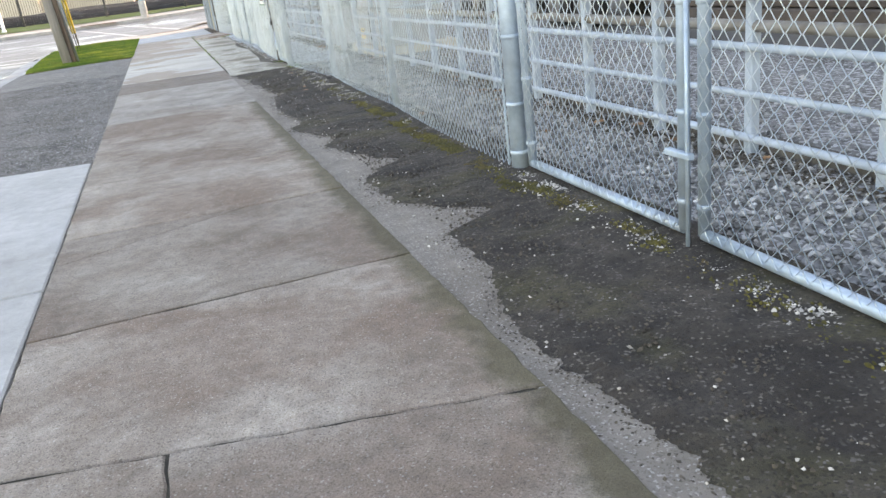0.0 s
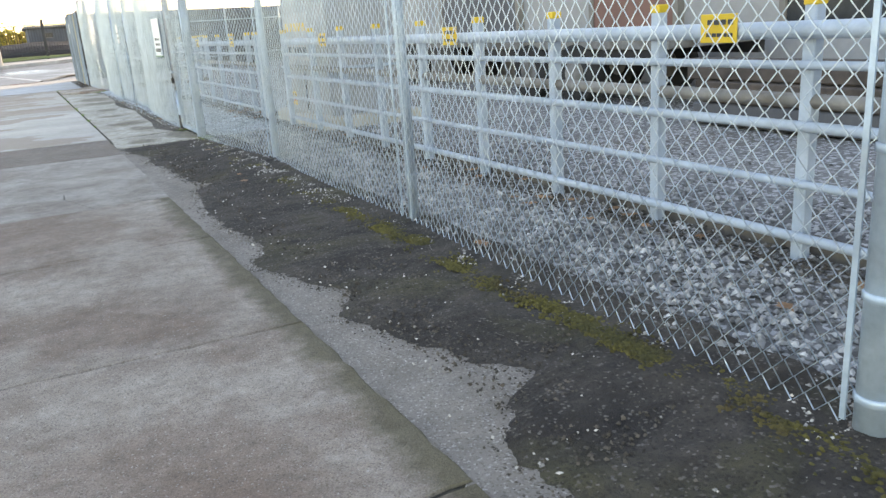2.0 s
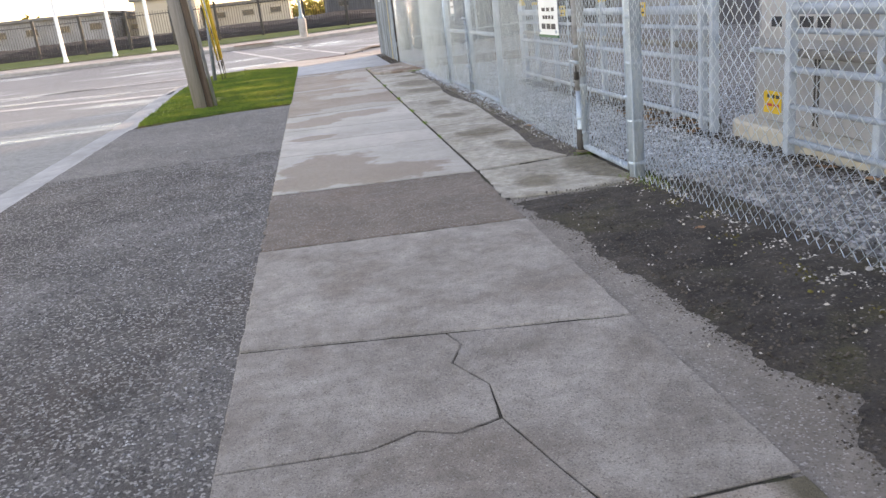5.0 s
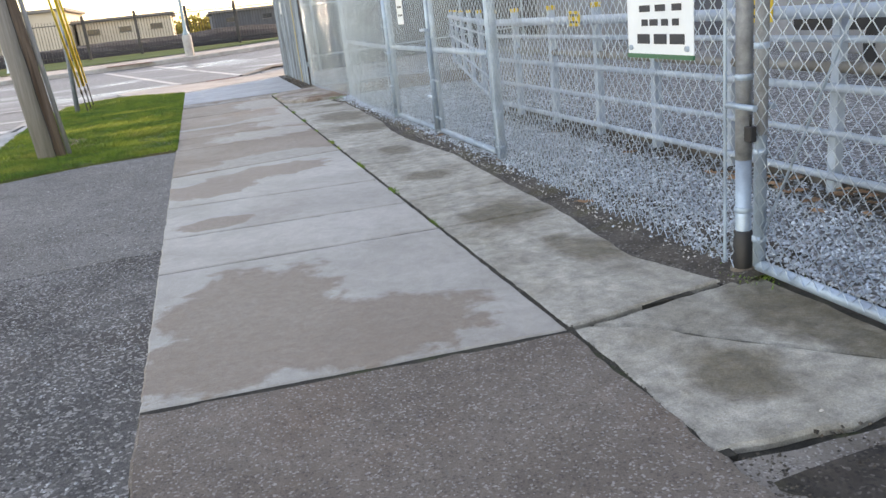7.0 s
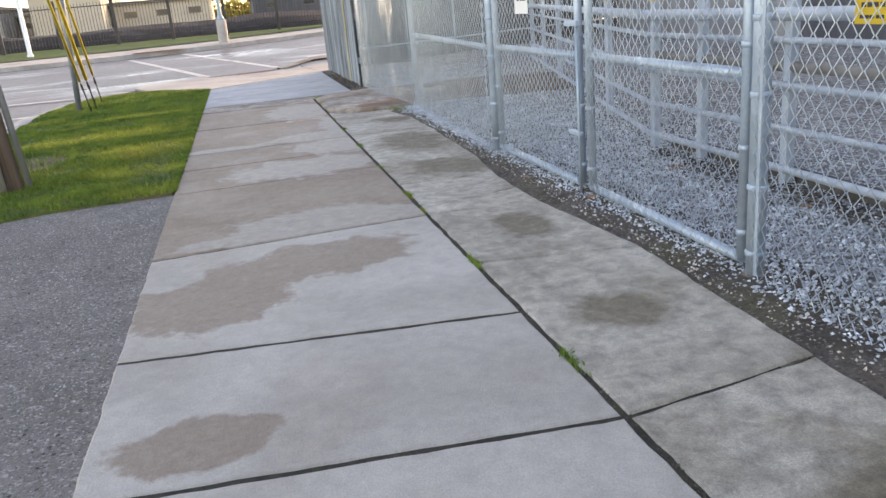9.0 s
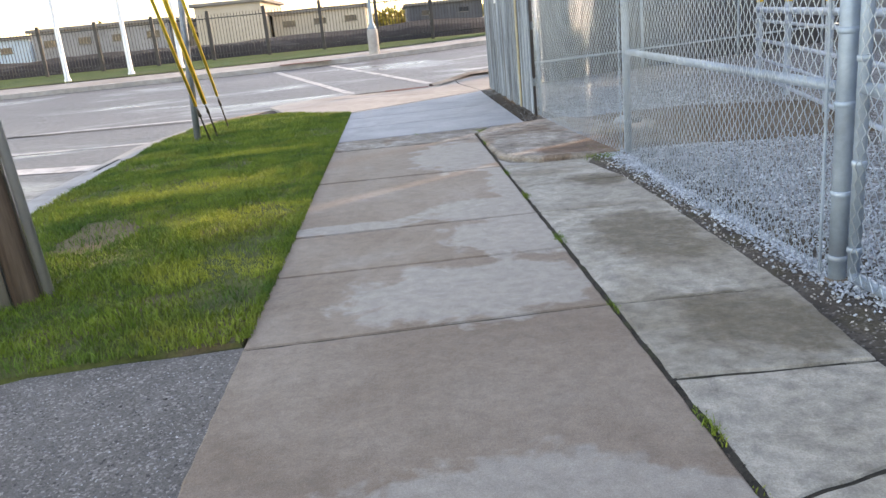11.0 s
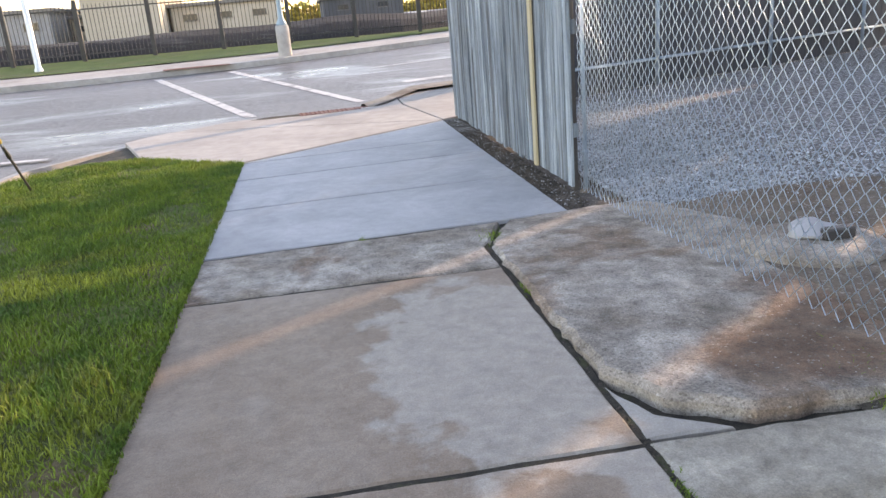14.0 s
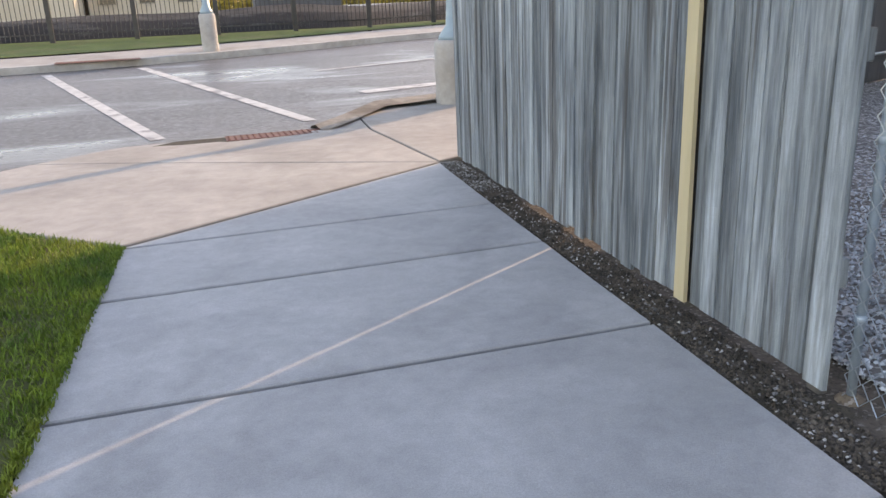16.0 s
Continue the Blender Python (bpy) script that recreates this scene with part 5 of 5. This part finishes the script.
for z in (0.35, 1.0, 1.65):
    for ya, yb in ((25.38, 27.05), (27.45, 29.46)):
        bm = bmesh.new()
        box(bm, 2.345, ya, z, 2.385, yb, z + 0.09, 0.004)
        part("rail", bm, M["board"], boards)
for y in (25.40, 27.5, 29.44):
    bm = bmesh.new()
    box(bm, 2.345 if y < 26 else 2.39, y + 0.0, -0.2, 2.38 if y < 26 else 2.48, y + 0.06, 1.9, 0.006)
    part("post", bm, M["post_wood"] if y < 26 else M["board"], boards, "dark wooden end post" if y < 26 else "")
back = empty("back_fence", (7, 29.5, 0), "dark grey board fence closing the back of the yard", "fence")
BF0, BF1 = Vector((2.37, 29.50)), Vector((13.6, 34.2))
bd = (BF1 - BF0).normalized()
bn = Vector((-bd.y, bd.x))
run = 0.0
while run < (BF1 - BF0).length:
    bm = bmesh.new()
    box(bm, 0, 0, 0.0, 0.140, 0.018, 1.95 + rnd.uniform(-0.01, 0.01), 0.003)
    a0 = BF0 + bd * run + bn * rnd.uniform(0, 0.006)
    for v in bm.verts:
        q = a0 + bd * v.co.x + bn * v.co.y
        v.co = Vector((q.x, q.y, v.co.z))
    part("board", bm, M["wall_dark"], back)
    run += 0.146
for u in (0.9, 3.2, 5.6, 8.0, 10.4):
    q = BF0 + bd * u - bn * 0.05
    part("post", tube(bmesh.new(), (q.x, q.y, -0.1), (q.x, q.y, 2.0), 0.03, n=10), M["galvanised"], back)
for z in (0.35, 1.55):
    q0, q1 = BF0 + bd * 0.3 - bn * 0.025, BF1 - bd * 0.2 - bn * 0.025
    part("rail", tube(bmesh.new(), (q0.x, q0.y, z), (q1.x, q1.y, z), 0.02, n=8), M["galvanised"], back)

note = empty("paper_notice", (2.29, 27.9, 1.45), "small white notice pinned to the boards", "sign")
bm = bmesh.new()
box(bm, 2.283, 27.80, 1.37, 2.288, 28.0, 1.62)
part("sheet", bm, M["sign_white"], note)

# ---------- works building and gear at the back of the yard ----------
# barely seen block, its extent guessed so that it shades pavement and yard
house = empty("works_building", (12, 12, 0), "long grey works building with dark openings and red doors, placed for shade", "building")
part("wall", box(bmesh.new(), 10.2, -22, -0.2, 22, 27.4, 7.5), M["wall_grey"], house)
part("roof", box(bmesh.new(), 9.9, -22.3, 7.5, 22.3, 27.6, 7.8, 0.03), M["roof"], house)
# added screen wall, no known part: narrow openings lay sun streaks on grass and slabs
def wall_panel(y0, z0, y1, z1):
    part("wall_panel", box(bmesh.new(), 10.2, y0, z0, 10.38, y1, z1), M["wall_grey"], house)


for z0, z1, cuts in ((2.4, 3.9, (27.4, 28.46, 28.69, 30.28, 30.50, 32.4)), (3.9, 5.6, (27.4, 28.3, 29.2, 30.35, 31.1, 32.4))):
    for a, b in zip(cuts[::2], cuts[1::2]):
        wall_panel(a, z0, b, z1)
wall_panel(27.4, -0.2, 32.4, 2.4)
wall_panel(27.4, 5.6, 32.4, 7.5)
for y, w, h, m in ((-6, 3, 3, "red_door"), (3.2, 2.2, 2.6, "red_door"), (7.4, 3.0, 2.8, "glass"), (12.5, 2.0, 2.4, "red_door"), (17, 3.2, 2.8, "wall_dark"), (23, 2.4, 2.4, "wall_dark")):
    bm = bmesh.new()
    box(bm, 10.08, y, 0, 10.26, y + w, h, 0.01)
    door = part("door", bm, M[m], house)
    bm = bmesh.new()
    for a, b in ((y - 0.1, y), (y + w, y + w + 0.1)):
        box(bm, 10.05, a, 0, 10.3, b, h + 0.1)
    box(bm, 10.05, y, h, 10.3, y + w, h + 0.1)
    part("frame", bm, M["roof"], door)
bm = bmesh.new()
box(bm, 8.6, -4, 0, 9.0, 20, 0.75, 0.02)
tagged(part("low_wall", bm, M["wall_grey"]), "low grey concrete wall at the back of the yard", "wall")


def trailer(c, n):
    th = empty("flat_trailer", (c[0], c[1], 0), "dark flatbed trailer parked on the gravel", "trailer", "trailers")
    bm = bmesh.new()
    box(bm, c[0] - 0.8, c[1] - 2, 0.62, c[0] + 0.8, c[1] + 2, 0.74, 0.01)
    part("bed", bm, M["old_steel"], th)
    for s in (-0.7, 0.7):
        bm = bmesh.new()
        box(bm, c[0] + s - 0.05, c[1] - 1.9, 0.48, c[0] + s + 0.05, c[1] + 1.9, 0.618, 0.01)
        part("beam", bm, M["black"], th)
        for dy in (-0.5, 0.45):
            bm = bmesh.new()
            x = c[0] + s * 1.05
            tube(bm, (x - 0.1, c[1] + dy, 0.34), (x + 0.1, c[1] + dy, 0.34), 0.34, n=24)
            wheel = part("wheel", bm, M["tyre"], th)
            bm = bmesh.new()
            tube(bm, (x - 0.115, c[1] + dy, 0.34), (x + 0.115, c[1] + dy, 0.34), 0.17, n=16)
            part("rim", bm, M["old_steel"], wheel)


trailer((7.4, 11.0), 0)
trailer((7.7, 16.0), 1)
pile = empty("beam_stack", (6.4, 6.5, 0), "stack of rusty steel beams on the gravel", "beams")
rnd = random.Random(4)
for k in range(9):
    bm = bmesh.new()
    x = 6.1 + 0.22 * (k % 4) + rnd.uniform(-0.04, 0.04)
    z = 0.02 + 0.19 * (k // 4)
    box(bm, x, 4.6 + rnd.uniform(-0.3, 0.3), z, x + 0.17, 8.2 + rnd.uniform(-0.3, 0.3), z + 0.18, 0.012)
    part("beam", bm, M["rust"] if k % 3 else M["wall_dark"], pile)

# ---------- utility pole, stop sign and guy wires ----------
pole = empty("utility_pole", (-1.36, 20.0, 0), "tall weathered wooden utility pole standing in grass", "pole")
LEAN = -0.06
bm = bmesh.new()
tube(bm, (-1.36, 20.0, -0.2), (-1.36 + LEAN * 10.2, 20.0, 10), 0.150, 0.115, n=28)
part("shaft", bm, M["pole_wood"], pole)
# brown wood bared along one side, with a ragged split beside it
bm = bmesh.new()
rows = []
for k in range(41):
    z = -0.05 + 0.16 * k
    r = 0.1535 - 0.0036 * z
    a0 = radians(-62 + 7 * noise.noise((0, 0, z * 1.3)) + 3 * noise.noise((0, 4, z * 6)))
    row = []
    for j in range(9):
        a = a0 + (radians(4) - a0) * j / 8
        rr = r + (0.004 if 0 < j < 8 else -0.006)
        row.append(bm.verts.new((-1.36 + LEAN * (z + 0.2) + math.cos(a) * rr, 20.0 + math.sin(a) * rr, z)))
    rows.append(row)
for p, q in zip(rows, rows[1:]):
    for j in range(8):
        bm.faces.new((p[j], p[j + 1], q[j + 1], q[j]))
part("bared_wood", bm, M["pole_brown"], pole, "brown bared wood beside a long split")
bm = bmesh.new()
for k in range(40):
    z = -0.05 + 0.16 * k
    pq = []
    for zz in (z, z + 0.16):
        a0 = radians(-63.5 + 7 * noise.noise((0, 0, zz * 1.3)) + 3 * noise.noise((0, 4, zz * 6)))
        r = 0.155 - 0.0036 * zz
        pq.append((-1.36 + LEAN * (zz + 0.2) + math.cos(a0) * r, 20.0 + math.sin(a0) * r, zz))
    tube(bm, pq[0], pq[1], 0.005, n=6, caps=False)
part("split", bm, M["black"], pole, "dark split running up the wood")
bm = bmesh.new()
tube(bm, (-1.36 + 0.177, 20.03, -0.1), (-1.36 + 0.172 + LEAN * 4.7, 20.03, 4.5), 0.026, n=12)
part("conduit", bm, M["conduit"], pole, "grey plastic conduit strapped to the pole")
stop = empty("stop_sign", (-1.9, 26.35, 0), "red octagonal stop sign on a leaning grey steel post", "sign")
bm = bmesh.new()
p0, p1 = Vector((-1.92, 26.35, -0.2)), Vector((-1.74, 26.35, 2.9))
tube(bm, p0, p1, 0.044, n=12)
part("post", bm, M["sign_post"], stop)
cx, cz, R = -1.74, 2.38, 0.38
bm = bmesh.new()
ring = [(cx + R * math.cos(radians(22.5 + 45 * k)), cz + R * math.sin(radians(22.5 + 45 * k))) for k in range(8)]
f0 = [bm.verts.new((x, 26.29, z)) for x, z in ring]
f1 = [bm.verts.new((x, 26.30, z)) for x, z in ring]
bm.faces.new(f0)
bm.faces.new(f1[::-1])
for k in range(8):
    bm.faces.new((f0[k], f1[k], f1[(k + 1) % 8], f0[(k + 1) % 8]))
panel = part("panel", bm, M["sign_red"], stop)
bm = bmesh.new()
for k in range(8):
    (xa, za), (xb, zb) = ring[k], ring[(k + 1) % 8]
    s = 0.94
    q = [bm.verts.new((x, 26.287, z)) for x, z in ((xa, za), (xb, zb), (cx + (xb - cx) * s, cz + (zb - cz) * s), (cx + (xa - cx) * s, cz + (za - cz) * s))]
    bm.faces.new(q)
part("border", bm, M["sign_white"], panel)

for k, (ax, ay, tx, ty) in enumerate(((-1.70, 26.15, 0.03, -0.96), (-1.68, 26.5, 0.05, -1.0), (-1.77, 27.65, 0.05, -1.0))):
    guy = empty("guy_wire", (ax, ay, 0), "steel guy wire in a yellow plastic guard", "guy wire", "guy wires")
    at = lambda z: (ax + tx * z, ay + ty * z, z)
    rail(guy, at(-0.1), at(0.38), 0.011, "anchor_rod", "iron")
    bm = bmesh.new()
    c = Vector(at(0.36))
    tube(bm, c, Vector(at(0.46)), 0.02, 0.012, n=8)
    part("clamp", bm, M["iron"], guy)
    rail(guy, at(0.38), at(6.0), 0.006, "wire", "galvanised")
    rail(guy, at(0.5), at(2.9), 0.028 if k == 1 else 0.020, "guard", "yellow_pipe")

# ---------- street lamps on concrete bases ----------
def street_lamp(x, y, z, r, h, group="street lamps"):
    th = empty("street_lamp", (x, y, z), "blue-grey street lamp on a round concrete base", "street lamp", group)
    bm = bmesh.new()
    lathe(bm, (x, y, z - 0.1), [(r, 0), (r, 0.1), (r * 0.985, h * 0.5), (r, h * 0.52), (r * 0.98, h * 0.54), (r, h * 0.56), (r, h + 0.06), (r * 0.9, h + 0.1)], 24)
    part("base", bm, M["gutter"], th)
    bm = bmesh.new()
    lathe(bm, (x, y, z + h), [(r * 0.8, 0), (r * 0.75, 0.05), (r * 0.42, 0.16), (r * 0.36, 0.4), (r * 0.33, 3), (r * 0.25, 6)], 18)
    part("pole", bm, M["lamp_paint"], th)
    bm = bmesh.new()
    tube(bm, (x, y, z + 6.6), (x, y + 1.2, z + 7.0), 0.05, n=10)
    box(bm, x - 0.12, y + 1.1, z + 6.93, x + 0.12, y + 1.7, z + 7.05, 0.02)
    part("head", bm, M["lamp_paint"], th)


street_lamp(0.18, 40.65, road_z(40.65) + 0.12, 0.165, 0.74)
street_lamp(3.20, 32.72, 0.035, 0.25, 0.74)
for x, y in ((-9.45, 41.6), (-7.6, 42.0), (-6.15, 42.6)):
    th = empty("flag_pole", (x, y, road_z(y) + 0.12), "tall white metal pole beside the pavement", "pole", "white poles")
    bm = bmesh.new()
    lathe(bm, (x, y, road_z(y)), [(0.11, 0), (0.11, 0.2), (0.075, 0.25), (0.07, 2), (0.05, 8)], 14)
    part("shaft", bm, M["sign_white"], th)

# ---------- iron fence and distance ----------
iron = empty("iron_fence", (0, 49, 0.7), "black iron picket fence across the street", "fence")
x = -1.67 - 1.95 * 23
xs = []
while x < 34:
    xs.append(x)
    x += 1.95
base = lambda x: road_z(fence_y(x)) + 0.13
for x in xs:
    bm = bmesh.new()
    y, z = fence_y(x), base(x)
    box(bm, x - 0.058, y - 0.05, z - 0.2, x + 0.058, y + 0.05, z + 1.66, 0.008)
    post = part("post", bm, M["picket"], iron)
    bm = bmesh.new()
    box(bm, x - 0.055, y - 0.055, z + 1.66, x + 0.055, y + 0.055, z + 1.70, 0.01)
    part("cap", bm, M["picket"], post)
for x0, x1 in zip(xs, xs[1:]):
    for z in (0.2, 1.42):
        bm = bmesh.new()
        ya, yb = fence_y(x0), fence_y(x1)
        n = 0.018
        vs = [bm.verts.new(p) for p in ((x0, ya - n, base(x0) + z), (x0, ya + n, base(x0) + z), (x1, yb + n, base(x1) + z), (x1, yb - n, base(x1) + z))]
        r2 = bmesh.ops.extrude_face_region(bm, geom=[bm.faces.new(vs)])
        bmesh.ops.translate(bm, verts=[v for v in r2["geom"] if isinstance(v, bmesh.types.BMVert)], vec=(0, 0, 0.035))
        part("rail", bm, M["picket"], iron)
verts, faces = [], []
x = -46.9
while x < 33.9:
    y, z = fence_y(x), base(x)
    b = len(verts)
    for zz in (0.08, 1.54):
        verts += [(x - 0.009, y - 0.009, z + zz), (x + 0.009, y - 0.009, z + zz), (x + 0.009, y + 0.009, z + zz), (x - 0.009, y + 0.009, z + zz)]
    verts.append((x, y, z + 1.6))
    for k in range(4):
        faces.append((b + k, b + (k + 1) % 4, b + 4 + (k + 1) % 4, b + 4 + k))
        faces.append((b + 4 + k, b + 4 + (k + 1) % 4, b + 8))
    x += 0.11
soup("picket_run", verts, faces, M["picket"], iron, kind="stuff")

# dark heap of ballast behind the fence
verts = []
xs2 = np.linspace(-60, 60, 161)
prof = [(0, 0.0), (0.5, 0.3), (1.0, 0.55), (2.0, 0.72), (4.0, 0.62), (6.0, 0.1)]
for x in xs2:
    y0 = fence_y(x) + 0.5
    for dy, h in prof:
        hh = h * (0.85 + 0.25 * noise.noise((x * 0.25, dy * 0.5, 0)) + 0.12 * noise.noise((x * 1.3, dy * 2, 4)))
        verts.append((x, y0 + dy, road_z(y0) + 0.1 + hh))
w = len(prof)
faces = [(j * w + i, j * w + i + 1, (j + 1) * w + i + 1, (j + 1) * w + i) for j in range(len(xs2) - 1) for i in range(w - 1)]
tagged(soup("ballast_heap", verts, faces, M["bank"]), "long dark heap of ballast behind the iron fence", "heap", kind="stuff")


def shed(name, x0, y0, x1, y1, z, h, wall, label, doors=3):
    th = empty(name, ((x0 + x1) / 2, y0, z), label, "building", "distant buildings")
    bm = bmesh.new()
    box(bm, x0, y0, z - 1, x1, y1, z + h)
    part("wall", bm, M[wall], th)
    bm = bmesh.new()
    box(bm, x0 - 0.3, y0 - 0.3, z + h, x1 + 0.3, y1 + 0.3, z + h + 0.25, 0.05)
    part("roof", bm, M["roof"], th)
    for k in range(doors):
        cx = x0 + (x1 - x0) * (k + 0.5) / doors
        bm = bmesh.new()
        box(bm, cx - 0.45, y0 - 0.06, z + h * 0.5, cx + 0.45, y0 + 0.02, z + h * 0.72)
        win = part("window", bm, M["glass"], th)
        bm = bmesh.new()
        box(bm, cx - 0.5, y0 - 0.09, z + h * 0.47, cx + 0.5, y0 - 0.01, z + h * 0.5)
        part("sill", bm, M["roof"], win)


shed("warehouse", -25, 76, -15.2, 90, 1.0, 2.1, "wall_grey", "low grey warehouse in the distance", 4)
shed("warehouse", -15.0, 80, -13.2, 88, 1.0, 1.6, "wall_beige", "small beige shed in the distance", 1)
shed("warehouse", -13.0, 75, -8.3, 86, 1.0, 2.75, "wall_beige", "plain beige warehouse beyond the heap", 0)
shed("warehouse", -8.0, 78, -1.0, 88, 1.0, 1.8, "wall_beige", "low beige shed in the distance", 3)
shed("warehouse", -38, 80, -27, 90, 1.0, 1.9, "sheet_blue", "pale blue sheet metal shed in the distance", 3)
shed("warehouse", 2.5, 92, 9.5, 104, 1.0, 1.8, "wall_dark", "dark shed in the distance", 2)


def far_wood(seed, x0, x1, y0, h):
    rng = np.random.default_rng(seed)
    n = 9000
    x = rng.uniform(x0, x1, n)
    y = y0 + rng.uniform(0, 10, n)
    top = h * (0.55 + 0.3 * np.sin(x * 0.31 + seed) + 0.2 * np.sin(x * 0.83))
    z = 1.0 + np.abs(rng.normal(0.5, 0.35, n)) * np.clip(top, 1.2, None)
    s = rng.uniform(0.25, 0.8, n)
    v = rng.normal(0, 1, (n, 3, 3)) * s[:, None, None] * 0.5 + np.stack([x, y, z], 1)[:, None, :]
    f = np.arange(n * 3).reshape(-1, 3)
    return tagged(soup("far_wood", v.reshape(-1, 3).tolist(), f.tolist(), M["crown"]), "yellow autumn wood on the skyline", "trees", kind="stuff")


far_wood(1, -70, -20, 120, 3.0)
far_wood(2, -4, 60, 115, 2.2)

# ---------- fallen leaves ----------
def dry_leaf(x, y, z, s, ang):
    bm = bmesh.new()
    pts = []
    for k in range(14):
        q = 2 * math.pi * k / 14
        r = s * (1.0 if k % 2 == 0 else 0.55) * (1.25 if k in (0, 1, 13) else 1)
        pts.append((math.cos(q) * r, math.sin(q) * r * 0.7))
    c = bm.verts.new((x, y, z + 0.012))
    vs = [bm.verts.new((x + math.cos(ang) * a - math.sin(ang) * b, y + math.sin(ang) * a + math.cos(ang) * b, z + 0.004 + 0.012 * abs(math.sin(3 * a / s)))) for a, b in pts]
    for k in range(14):
        bm.faces.new((c, vs[k], vs[(k + 1) % 14]))
    return tagged(part("dry_leaf", bm, M["leaf"]), "dry brown fallen leaf lying on the ground", "leaf", "fallen leaves")


for x, y, s in ((2.36, 14.15, 0.06), (2.06, 8.6, 0.05), (2.10, 8.9, 0.03), (2.55, 6.0, 0.06), (2.95, 4.6, 0.05), (2.42, 17.2, 0.05), (2.3, 17.9, 0.04), (2.2, 10.5, 0.035), (3.3, 13.6, 0.06), (3.25, 13.4, 0.07), (3.35, 14.2, 0.06), (3.2, 17.6, 0.07), (3.4, 12.9, 0.06)):
    dry_leaf(x, y, 0.02, s, x * 31 + y * 7)
rnd = random.Random(41)
for k in range(52):
    y = rnd.choice((rnd.gauss(13.5, 0.35), rnd.gauss(13.7, 0.3), rnd.gauss(6.2, 0.8), rnd.uniform(3, 17.5)))
    dry_leaf(3.36 + rnd.gauss(0, 0.09), y, 0.025, rnd.uniform(0.035, 0.07), rnd.uniform(0, 6))
stones("leaf_litter", 5000, lambda r: (3.40 + r.normal(0, 0.07), r.uniform(1, 18.2), 0.02), (0.005, 0.02), M["crumb"], "dark rotting leaf litter under the pipe railing", "leaf litter", 44, 0.35)
